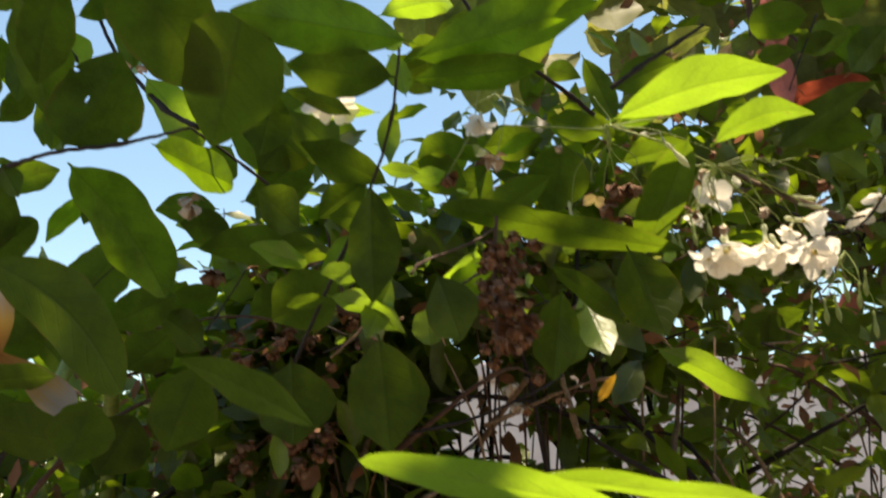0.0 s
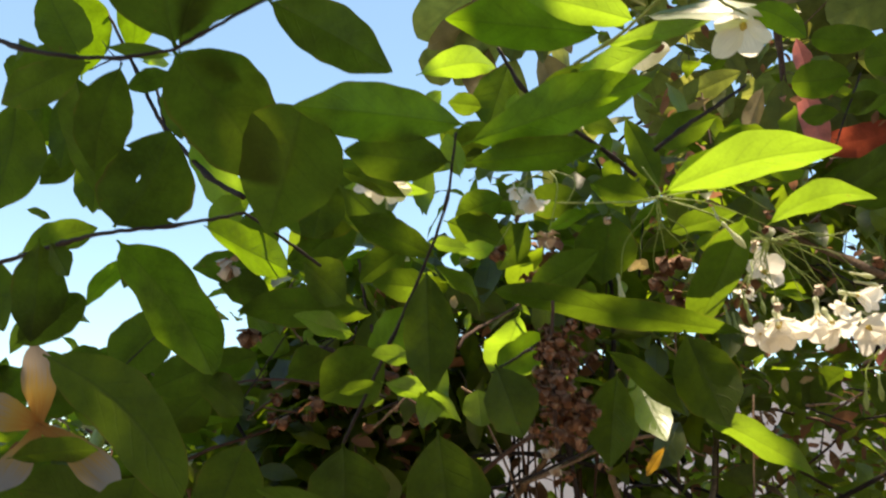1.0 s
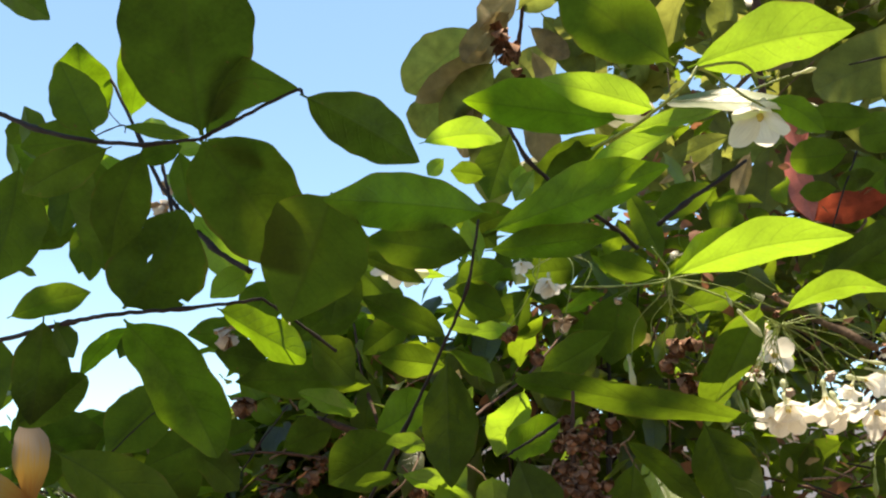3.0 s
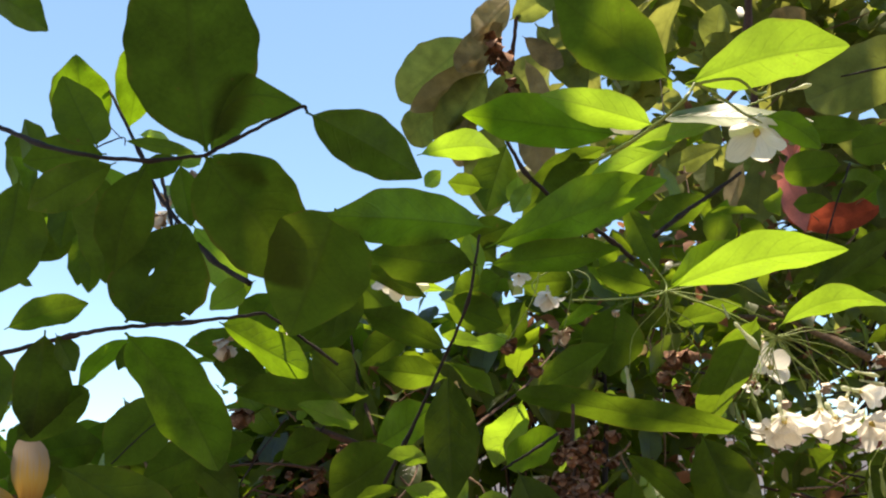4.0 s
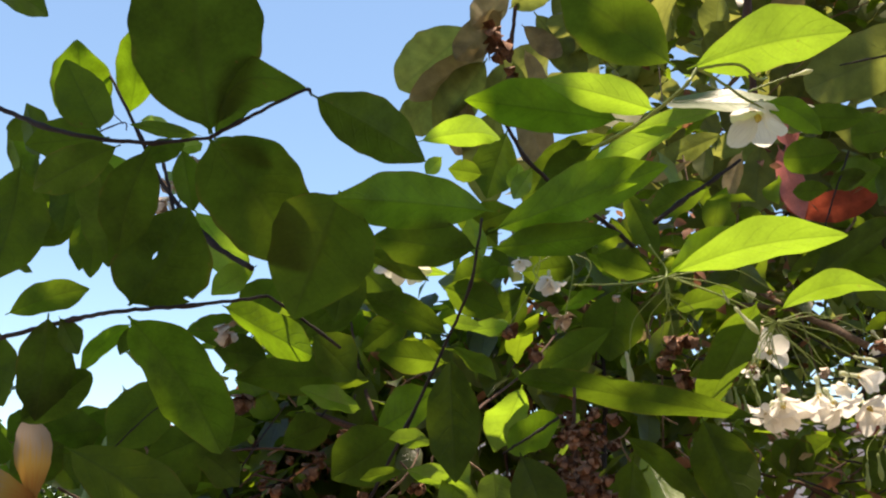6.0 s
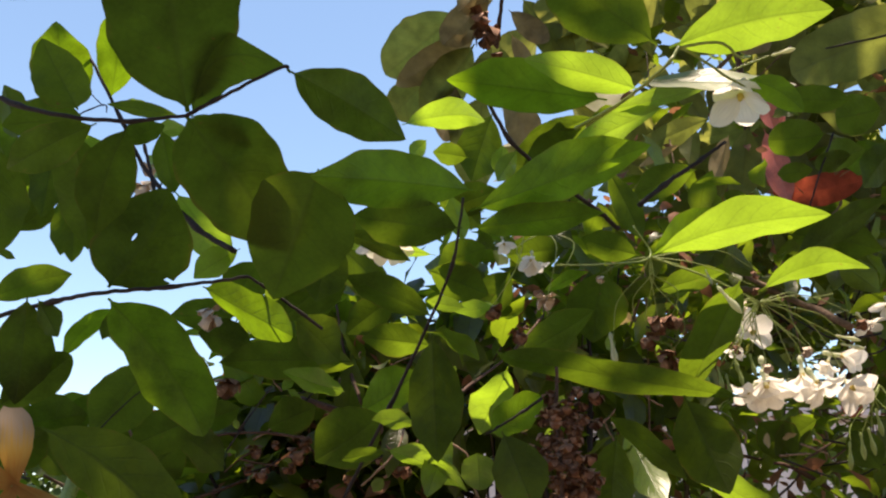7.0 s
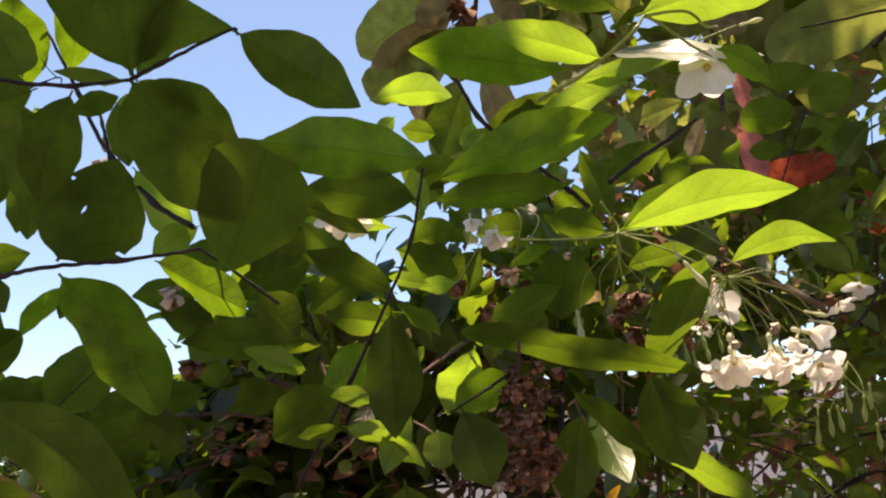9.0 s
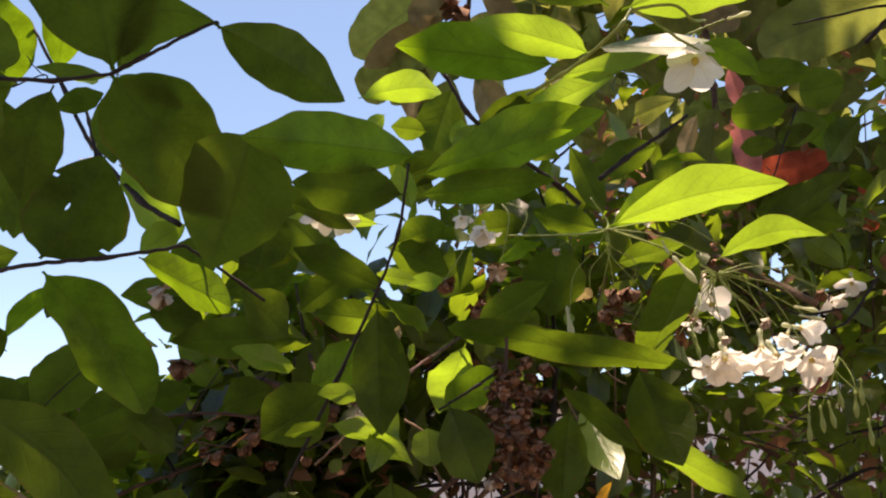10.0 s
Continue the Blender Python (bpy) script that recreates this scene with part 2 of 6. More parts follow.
def leaf_mesh(shape, style, material, bow=0.0):
    """One of a few shared blades for each shape and material."""
    key = (shape, style, material.name, bow)
    if key not in LEAF_MESHES:
        bend, fold, wave, curl, twist = ((0.10, 0.35, 0.10, 0.0, 0.15), (0.22, 0.25, 0.16, 0.05, -0.25), (0.05, 0.55, 0.08, 0.0, 0.3),
                                         (0.35, 0.3, 0.14, 0.22, 0.2), (-0.12, 0.3, 0.20, 0.1, -0.4), (0.10, 0.35, 0.10, 0.0, 0.15), (0.06, 0.08, 0.06, 0.0, 0.05))[style]
        v, f, u = leaf_grid(12, 36, SHAPES[shape], bend, fold, wave, style * 7 + len(shape), curl, twist, bow)
        if style == 5:
            # eaten by an insect: a crescent slit and a nibbled rim
            gone = {(16, 7), (17, 7), (18, 7), (24, 11), (10, 0)}
            for row, near in ((16, 0.5), (17, 0.34), (18, 0.34), (19, 0.5)):
                a, b = Vector(v[row * 13 + 7]), Vector(v[row * 13 + 8])
                v[row * 13 + 7], v[row * 13 + 8] = tuple(a.lerp(b, near)), tuple(b.lerp(a, near))
            f = [q for k, q in enumerate(f) if (k // 12, k % 12) not in gone]
        LEAF_MESHES[key] = link_mesh("leaf", v, f, material, u)
    return LEAF_MESHES[key]


def leaf(owner, base, tip, width, roll=0.0, style=0, material=None, shape="oval", label="", bow=0.0):
    """One leaf from the foot of its stalk to its tip, as wide as width, rolled about its midrib; bow: to the side."""
    b, t = Vector(base), Vector(tip)
    y = t - b
    x = y.cross(Vector((0, 1, 0))).normalized()
    z = x.cross(y).normalized()
    m = Matrix((x * width, y, z * min(y.length, 2.2 * width))).transposed().to_4x4()
    m = Matrix.Translation(b) @ Matrix.Rotation(radians(roll), 4, y.normalized()) @ m
    ob = part("leaf", leaf_mesh(shape, style, material or LEAF, bow), owner, label)
    return under(ob, m, owner)


def smooth_line(points, steps):
    """A smooth run of points through the given ones."""
    p = [Vector(q) for q in points]
    if len(p) == 2:
        return [p[0].lerp(p[1], i / steps) for i in range(steps + 1)]
    p = [2 * p[0] - p[1]] + p + [2 * p[-1] - p[-2]]
    line = []
    for k in range(1, len(p) - 2):
        for i in range(steps):
            s = i / steps
            a, b, c, d = p[k - 1], p[k], p[k + 1], p[k + 2]
            line.append(0.5 * ((2 * b) + (c - a) * s + (2 * a - 5 * b + 4 * c - d) * s * s + (3 * b - a - 3 * c + d) * s ** 3))
    line.append(p[-2])
    return line


def tube_geometry(line, r0, r1, sides=7, nodes=0, verts=None, faces=None):
    verts, faces = ([] if verts is None else verts), ([] if faces is None else faces)
    start, n = len(verts), len(line)
    side = None
    for k, c in enumerate(line):
        d = (line[min(k + 1, n - 1)] - line[max(k - 1, 0)]).normalized()
        if side is None:
            side = d.orthogonal().normalized()
        side = (side - d * side.dot(d)).normalized()
        up = d.cross(side)
        s = k / max(1, n - 1)
        r = r0 + (r1 - r0) * s
        if nodes:
            r *= 1 + 0.55 * max(0.0, 1 - abs(((s * nodes) % 1.0) - 0.5) * 9)
        for i in range(sides):
            a = 2 * math.pi * i / sides
            verts.append(c + (side * math.cos(a) + up * math.sin(a)) * r)
        if k:
            o = start + (k - 1) * sides
            for i in range(sides):
                j = (i + 1) % sides
                faces.append((o + i, o + j, o + sides + j, o + sides + i))
    faces.append(tuple(start + i for i in range(sides))[::-1])
    faces.append(tuple(start + (n - 1) * sides + i for i in range(sides)))
    return verts, faces


def twig(owner, points, r0, r1=None, material=None, name="twig", nodes=2, label=""):
    """A round, slightly knotted stem through the points."""
    r1 = r0 * 0.6 if r1 is None else r1
    line = smooth_line(points, 9)
    rng = random.Random(len(points) * 31 + int(abs(points[0][0]) * 1e4))
    for k in range(1, len(line) - 1):
        line[k] = line[k] + Vector((rng.gauss(0, 1), rng.gauss(0, 1), rng.gauss(0, 1))) * r0 * 0.16
    v, f = tube_geometry(line, r0, r1, 7, nodes)
    ob = part(name, link_mesh(name, v, f, material or TWIG), owner, label)
    return under(ob, Matrix(), owner)


def lathe(profile, sides=9):
    """A round body about z from (height, radius) pairs, with simple texture places."""
    verts, faces, uvs = [], [], []
    for k, (h, r) in enumerate(profile):
        for i in range(sides):
            a = 2 * math.pi * i / sides
            verts.append((r * math.cos(a), r * math.sin(a), h))
            uvs.append((i / sides, k / (len(profile) - 1)))
        if k:
            for i in range(sides):
                j, o = (i + 1) % sides, (k - 1) * sides
                faces.append((o + i, o + j, o + sides + j, o + sides + i))
    return verts, faces, uvs


def aim(at, way, turn=0.0, size=1.0):
    """A pose whose z points along way."""
    q = Vector(way).normalized().to_track_quat("Z", "Y").to_matrix().to_4x4()
    return Matrix.Translation(at) @ q @ Matrix.Rotation(radians(turn), 4, "Z") @ Matrix.Diagonal((size, size, size, 1))


def petal_mesh(style):
    key = ("petal", style)
    if key not in LEAF_MESHES:
        bend, fold, wave, curl = ((0.25, -0.15, 0.10, 0.05), (0.55, -0.5, 0.22, 0.35), (0.15, 0.45, 0.3, -0.25), (0.50, -0.25, 0.16, 0.30))[style]
        v, f, u = leaf_grid(8, 10, paddle, bend, fold, wave, style + 3, curl)
        LEAF_MESHES[key] = link_mesh("petal", v, f, WHITE_PETAL, u)
    return LEAF_MESHES[key]


TUBE = link_mesh("tube", *(lambda g: (g[0], g[1], BUD, g[2]))(lathe([(-0.62, 0.035), (-0.55, 0.09), (-0.42, 0.095), (-0.38, 0.06), (-0.1, 0.075), (0.0, 0.10)])))
HEART = link_mesh("anther_cone", *(lambda g: (g[0], g[1], POLLEN, g[2]))(lathe([(-0.02, 0.09), (0.08, 0.10), (0.24, 0.05), (0.30, 0.008)])))
BUD_MESH = {m.name: link_mesh("bud", *(lambda g: (g[0], g[1], m, g[2]))(lathe([(-0.9, 0.03), (-0.78, 0.10), (-0.62, 0.11), (-0.5, 0.075), (-0.1, 0.10), (0.35, 0.19),
                                                                                (0.62, 0.17), (0.88, 0.09), (1.0, 0.01)]))) for m in (BUD, BUD_GREEN)}


def flower(owner, at, way, size, spread=70.0, turn=0.0, petals=5, style=0, label=""):
    """A white flower: tube and calyx, petals, a cone of anthers. way: the direction in which it opens; size: its width."""
    r = size * 0.5
    ob = under(part("flower", TUBE, owner, label), aim(at, way, turn, r * 1.15), owner)
    whorls = 1 if petals <= 6 else 2
    k = 0
    for w in range(whorls):
        count = petals if whorls == 1 else (petals + 1 - w) // 2
        for i in range(count):
            k += 1
            rng = random.Random(k * 17 + int(turn) + int(size * 1e5))
            lean = spread * (1 - 0.45 * w) + rng.uniform(-14, 14)
            a = 360 * i / count + 30 * w + rng.uniform(-9, 9)
            scale = ((0.66 if style == 0 else 0.54 if style == 3 else 0.43) + rng.uniform(-0.06, 0.06), (0.92 if style in (0, 3) else 1.04) + rng.uniform(-0.14, 0.12), 0.98)
            p = part("petal", petal_mesh((style + k) % 3 if style == 2 else style), ob)
            p.matrix_basis = Matrix.Rotation(radians(a), 4, "Z") @ Matrix.Rotation(radians(90 - lean), 4, "X") @ Matrix.Diagonal((*scale, 1))
    part("anther_cone", HEART, ob)
    return ob


def bud(owner, at, way, length, material=None, label=""):
    """A closed flower on its calyx."""
    return under(part("bud", BUD_MESH[(material or BUD).name], owner, label), aim(at, way, 0, length * 0.53), owner)


def stalks(owner, root, ends, r, name="flower_stalk", sag=0.15, material=None):
    """Thin stalks that fan out from one root; one part each."""
    for k, e in enumerate(ends):
        a, b = Vector(root), Vector(e)
        n = (b - a).length
        rng = random.Random(k * 13 + int(n * 1e5))
        bow = [Vector((rng.gauss(0, 0.07), rng.gauss(0, 0.06), rng.gauss(0, 0.06))) * n for _ in range(2)]
        rise = Vector((0, 0, sag * n))
        twig(owner, [a, a.lerp(b, 0.33) + bow[0] + rise, a.lerp(b, 0.7) + bow[1] + rise * 0.7, b], r, r * 0.8, material or TWIG_GREEN, name, 0)


def dry_head(owner, at, size, seed, material=None, label=""):
    """A withered flower: crumpled lobes round a small knob."""
    rng = random.Random(seed)
    verts, faces = [], []
    for k in range(9):
        g = leaf_grid(3, 4, paddle, rng.uniform(0.5, 1.6), rng.uniform(-0.9, 0.2), 0.5, seed + k, rng.uniform(0, 0.8))
        m = Matrix.Rotation(rng.uniform(0, 6.3), 4, "Z") @ Matrix.Rotation(rng.uniform(-1.9, 0.6), 4, "X") @ Matrix.Diagonal((0.50 * size, 0.54 * size, 0.54 * size, 1))
        o = len(verts)
        verts += [m @ Vector(v) + Vector(at) for v in g[0]]
        faces += [tuple(i + o for i in f) for f in g[1]]
    ob = part("withered_flower", link_mesh("withered_flower", verts, faces, material or DRY), owner, label)
    return under(ob, Matrix(), owner)


def foliage(owner, name, count, place, size, material, seed, shape=oval, hang=0.5, nu=3, nv=6, face=None):
    """Many small leaves as one mesh. place(rng): where the next leaf stands, or None to leave it out."""
    rng = random.Random(seed)
    kinds = [leaf_grid(nu, nv, shape, b, 0.35, 0.15, k, c) for k, (b, c) in enumerate(((0.15, 0.0), (0.3, 0.15), (-0.1, 0.0), (0.4, 0.3)))]
    grids = [(np.array(g[0]), np.array(g[1]), np.array(g[2])) for g in kinds]
    vs, fs, us, o = [], [], [], 0
    for _ in range(count):
        at = place(rng)
        if at is None:
            continue
        v, f, u = grids[rng.randrange(4)]
        length = size * rng.uniform(0.6, 1.25)
        way = Vector((rng.gauss(0, 1), rng.gauss(0, 1), rng.gauss(0, 0.6) - hang)).normalized()
        q = way.to_track_quat("Y", "Z").to_matrix() @ Matrix.Rotation(rng.gauss(0, 0.6), 3, "Y")
        m = np.array(q) @ np.diag((length * rng.uniform(0.38, 0.56), length, length))
        vs.append(v @ m.T + np.array(at))
        fs.append(f + o)
        us.append(u)
        o += len(v)
    me = link_mesh(name, np.concatenate(vs), np.concatenate(fs).tolist(), material, np.concatenate(us))
    return under(tagged(part(name, me, owner), kind="stuff"), Matrix(), owner)


# ---------------- ground and surroundings ----------------
def ground():
    rng = random.Random(2)
    xs = [-400, -120, -40, -15] + [-6 + 0.5 * i for i in range(25)] + [15, 40, 120, 400]
    ys = [-400, -100, -30, -10] + [-4 + 0.5 * i for i in range(25)] + [15, 40, 120, 400]
    verts = [(x, y, rng.uniform(-0.02, 0.02) if abs(x) < 8 and abs(y) < 9 else 0.0) for y in ys for x in xs]
    n = len(xs)
    faces = [(j * n + i, j * n + i + 1, (j + 1) * n + i + 1, (j + 1) * n + i) for j in range(len(ys) - 1) for i in range(n - 1)]
    return tagged(new("ground", link_mesh("ground", verts, faces, SOIL)), "bare brown garden soil", "ground", kind="structure")


def garden_wall():
    bm = bmesh.new()
    for x0, x1, y0, y1, z0, z1 in ((-0.9, 7.0, 3.4, 3.56, -0.05, 1.86), (-0.93, 7.03, 3.37, 3.59, 1.86, 1.93)):
        bmesh.ops.create_cube(bm, size=1, matrix=Matrix.Translation(((x0 + x1) / 2, (y0 + y1) / 2, (z0 + z1) / 2)) @ Matrix.Diagonal((x1 - x0, y1 - y0, z1 - z0, 1)))
    bmesh.ops.bevel(bm, geom=bm.edges[:], offset=0.012, segments=2, affect="EDGES")
    me = bpy.data.meshes.new("wall_garden")
    bm.to_mesh(me)
    me.materials.append(PLASTER)
    return tagged(new("wall_garden", me), "pale pink plastered garden wall behind the shrubs", "wall", kind="structure")


def tree(at, height, spread, seed):
    rng = random.Random(seed)
    ob = thing("tree", at, "distant dark green garden tree", "tree", "trees in the distance")
    x, y, z = at
    top = Vector((x + 0.2, y, height * 0.62))
    twig(ob, [at, (x + 0.1, y, height * 0.3), top], 0.14, 0.07, BARK, "trunk", 0)
    clumps = []
    for k in range(11):
        a = rng.uniform(0, 6.3)
        c = Vector((x + math.cos(a) * spread * rng.uniform(0.2, 0.8), y + math.sin(a) * spread * rng.uniform(0.2, 0.8), height * rng.uniform(0.45, 0.92)))
        clumps.append((c, spread * rng.uniform(0.28, 0.48)))
        twig(ob, [top - Vector((0, 0, 0.4)), top.lerp(c, 0.5), c], 0.05, 0.015, BARK, "limb", 0)

    def place(r):
        c, s = clumps[r.randrange(len(clumps))]
        return c + Vector((r.gauss(0, 1), r.gauss(0, 1), r.gauss(0, 0.8))) * s * 0.5

    foliage(ob, "crown", 1500, place, 0.26, TREE_LEAF, seed, nu=2, nv=3)
    return ob


def unseen_wall():
    """An unseen wall behind the camera, added to cut sky light; plain, with a plinth."""
    bm = bmesh.new()
    for x0, x1, y0, y1, z0, z1 in ((-5.0, 5.0, -2.8, -2.6, -0.05, 3.6), (-5.02, 5.02, -2.62, -2.57, -0.05, 0.35)):
        bmesh.ops.create_cube(bm, size=1, matrix=Matrix.Translation(((x0 + x1) / 2, (y0 + y1) / 2, (z0 + z1) / 2)) @ Matrix.Diagonal((x1 - x0, y1 - y0, z1 - z0, 1)))
    me = bpy.data.meshes.new("wall_unseen")
    bm.to_mesh(me)
    me.materials.append(UNSEEN_WALL)
    return tagged(new("wall_unseen", me), "plain unseen wall behind the camera, added to block sky light", "wall", kind="structure")


def hedge(at, length, height, seed):
    ob = thing("hedge", at, "clipped dark green garden hedge in the distance", "hedge")
    x, y, z = at
    for k in range(14):
        a = x - length / 2 + length * (k + 0.5) / 14
        twig(ob, [(a, y, 0), (a + 0.05, y, height * 0.4), (a - 0.05, y + 0.05, height * 0.8)], 0.03, 0.01, BARK, "stem", 0)

    def place(r):
        a = r.uniform(-0.5, 0.5) * length
        top = height * (0.86 + 0.14 * noise.noise(Vector((a * 0.9, seed, 0))) + 0.05 * r.gauss(0, 1))
        return Vector((x + a, y + r.gauss(0, 0.26), r.uniform(0.1, 1.0) ** 0.7 * top))

    foliage(ob, "foliage", 15000, place, 0.15, TREE_LEAF, seed, nu=2, nv=3)
    return ob


ground()
garden_wall()
unseen_wall()
hedge((-4.9, 9.5, 0.0), 10.0, 2.85, 91)
for k, (x, y, h) in enumerate(((-15.0, 27.0, 4.6), (-10.5, 29.0, 5.0), (-6.5, 26.0, 4.2), (-20.0, 30.0, 5.2), (-2.5, 30.0, 4.6))):
    tree((x, y, 0.0), h, 2.4, 40 + k)

# ---------------- the flowering shrub ----------------
shrub = thing("flowering_shrub", (0.10, 0.50, 0.0), "leafy green shrub with hanging white flowers and dark twigs", "shrub")
for k, (x, y, x1, y1, z1) in enumerate(((0.06, 0.52, 0.03, 0.40, 1.40), (0.12, 0.55, 0.12, 0.43, 1.38), (0.16, 0.52, 0.20, 0.49, 1.42), (0.02, 0.50, -0.10, 0.44, 1.40))):
    twig(shrub, [(x, y, 0.0), (x * 1.1, y * 1.02, 0.5), ((x + x1) / 2, (y + y1) / 2 + 0.03, 1.05), (x1, y1, z1)], 0.009, 0.0018, TWIG_RED, "stem", 4)
twig(shrub, [(-0.0664, 0.2800, 1.6216), (-0.0419, 0.2700, 1.6084), (-0.0195, 0.2650, 1.6023), (0.0001, 0.2600, 1.6009)], 0.00072, 0.00043)
twig(shrub, [(0.0001, 0.2600, 1.6009), (0.0093, 0.2600, 1.6063), (0.0225, 0.2590, 1.6129), (0.0250, 0.2570, 1.6105)], 0.00054, 0.00032)
twig(shrub, [(-0.0853, 0.3900, 1.6977), (-0.0661, 0.3850, 1.6632), (-0.0526, 0.3800, 1.6394), (-0.0290, 0.3700, 1.6122), (-0.0115, 0.3600, 1.5989)], 0.00060, 0.00110)
twig(shrub, [(-0.0813, 0.3300, 1.5680), (-0.0549, 0.3200, 1.5712), (-0.0353, 0.3120, 1.5717), (-0.0169, 0.3100, 1.5723), (0.0078, 0.3000, 1.5720)], 0.00078, 0.00048)
twig(shrub, [(0.0078, 0.3000, 1.5720), (0.0155, 0.3100, 1.5680), (0.0255, 0.3200, 1.5615)], 0.00040, 0.00050)
twig(shrub, [(0.0674, 0.3000, 1.5940), (0.0639, 0.3100, 1.5771), (0.0569, 0.3250, 1.5641), (0.0445, 0.3350, 1.5404), (0.0279, 0.3500, 1.5116)], 0.00040, 0.00060)
twig(shrub, [(0.0072, 0.5000, 1.6144), (0.0147, 0.4800, 1.5841), (0.0244, 0.4600, 1.5584)], 0.00060, 0.00084, TWIG_RED)
twig(shrub, [(0.1895, 0.4250, 1.6671), (0.1729, 0.4200, 1.6543), (0.1617, 0.4180, 1.6466), (0.1456, 0.4150, 1.6338)], 0.00075, 0.00110)
twig(shrub, [(0.0812, 0.3900, 1.6711), (0.0941, 0.3950, 1.6509), (0.1249, 0.4200, 1.6371), (0.1396, 0.4300, 1.6286)], 0.00080, 0.00110)
twig(shrub, [(0.2414, 0.4300, 1.6730), (0.2317, 0.4300, 1.6523), (0.2247, 0.4300, 1.6362)], 0.00050, 0.00030)
twig(shrub, [(0.0936, 0.3600, 1.5455), (0.0821, 0.3600, 1.5383), (0.0745, 0.3600, 1.5339)], 0.00054, 0.00032)
twig(shrub, [(0.1063, 0.4500, 1.5946), (0.0878, 0.4200, 1.5713), (0.0680, 0.3800, 1.5518), (0.0637, 0.3700, 1.5446)], 0.00042, 0.00060, TWIG_RED)
twig(shrub, [(0.1335, 0.3000, 1.6414), (0.1281, 0.3000, 1.6342), (0.1164, 0.3100, 1.6280), (0.1039, 0.3200, 1.6244)], 0.00048, 0.00060, TWIG_GREEN)
twig(shrub, [(-0.0614, 0.3800, 1.5396), (-0.0487, 0.3800, 1.5522), (-0.0300, 0.3750, 1.5630)], 0.00030, 0.00018)
twig(shrub, [(0.2573, 0.4500, 1.5838), (0.2367, 0.4500, 1.5816), (0.2223, 0.4600, 1.5946)], 0.00054, 0.00032)
twig(shrub, [(0.2579, 0.4200, 1.5894), (0.2438, 0.4200, 1.5730), (0.2337, 0.4200, 1.5686), (0.2146, 0.4300, 1.5687)], 0.00060, 0.00036)
twig(shrub, [(-0.0587, 0.4400, 1.5407), (-0.0198, 0.4300, 1.5436), (0.0042, 0.4300, 1.5411)], 0.00060, 0.00050, TWIG_RED)
twig(shrub, [(-0.0252, 0.4200, 1.5353), (-0.0170, 0.4200, 1.5483), (-0.0061, 0.4100, 1.5592)], 0.00040, 0.00024)
twig(shrub, [(0.0302, 0.4000, 1.5204), (0.0427, 0.4000, 1.5323), (0.0466, 0.4100, 1.5458)], 0.00040, 0.00030, TWIG_DRY)
twig(shrub, [(0.0437, 0.4700, 1.4942), (0.0794, 0.4600, 1.5003), (0.1093, 0.4600, 1.5118), (0.1228, 0.4700, 1.5199)], 0.00080, 0.00060)
twig(shrub, [(0.0692, 0.4800, 1.5328), (0.0816, 0.4800, 1.5040), (0.0884, 0.4900, 1.4739)], 0.00050, 0.00060, TWIG_DRY)
leaf(shrub, (0.0004, 0.2630, 1.6011), (0.0230, 0.2600, 1.6144), 0.0146, 25, 0, bow=0.63)
leaf(shrub, (-0.0410, 0.2920, 1.6197), (-0.0521, 0.2880, 1.6405), 0.0152, 20, 2, shape="egg", bow=-0.02)
leaf(shrub, (-0.1649, 0.4000, 1.7615), (-0.1191, 0.4000, 1.7309), 0.0194, 38, 2, bow=0.11)
leaf(shrub, (-0.0003, 0.2620, 1.6029), (0.0000, 0.2350, 1.6384), 0.0314, 20, 0, shape="broad", bow=0.01)
leaf(shrub, (-0.0986, 0.3450, 1.5797), (-0.0846, 0.3450, 1.5493), 0.0158, 15, 0, bow=-0.03)
leaf(shrub, (-0.0667, 0.4000, 1.5899), (-0.0858, 0.4000, 1.5705), 0.0089, -45, 3, LEAF_BRIGHT, bow=-0.16)
leaf(shrub, (-0.0675, 0.4000, 1.5890), (-0.0707, 0.4000, 1.5769), 0.0059, -30, 1, bow=0.09)
leaf(shrub, (-0.0981, 0.4000, 1.6701), (-0.0926, 0.3750, 1.7029), 0.0249, 15, 0, LEAF_BRIGHT, shape="oval", bow=-0.03)
leaf(shrub, (-0.0840, 0.4150, 1.6881), (-0.0742, 0.3900, 1.7216), 0.0186, 18, 0, LEAF_BRIGHT, bow=-0.04)
leaf(shrub, (-0.0797, 0.3350, 1.6310), (-0.0873, 0.3350, 1.6521), 0.0128, -25, 0, bow=0.04)
leaf(shrub, (-0.0239, 0.2660, 1.6023), (-0.0386, 0.2550, 1.5854), 0.0107, -38, 1, bow=-0.07)
leaf(shrub, (-0.0912, 0.3450, 1.6352), (-0.0961, 0.3450, 1.5899), 0.0245, -15, 1, bow=0.03)
leaf(shrub, (-0.0962, 0.3700, 1.6294), (-0.1066, 0.3600, 1.6554), 0.0152, -30, 0, LEAF_BRIGHT, bow=0.05)
leaf(shrub, (-0.0959, 0.4000, 1.6367), (-0.1155, 0.4000, 1.6461), 0.0111, -45, 1, LEAF_BRIGHT, bow=0.08)
leaf(shrub, (-0.0894, 0.3850, 1.6310), (-0.1050, 0.3900, 1.6188), 0.0111, -35, 1, bow=0.06)
leaf(shrub, (-0.0408, 0.2900, 1.6131), (-0.0479, 0.3250, 1.5889), 0.0188, -12, 0, bow=0.02)
leaf(shrub, (-0.0903, 0.4000, 1.6408), (-0.0909, 0.4000, 1.6115), 0.0121, -20, 0, bow=0.04)
leaf(shrub, (-0.0182, 0.2720, 1.6048), (-0.0287, 0.2840, 1.5793), 0.0146, -28, 0, bow=-0.10)
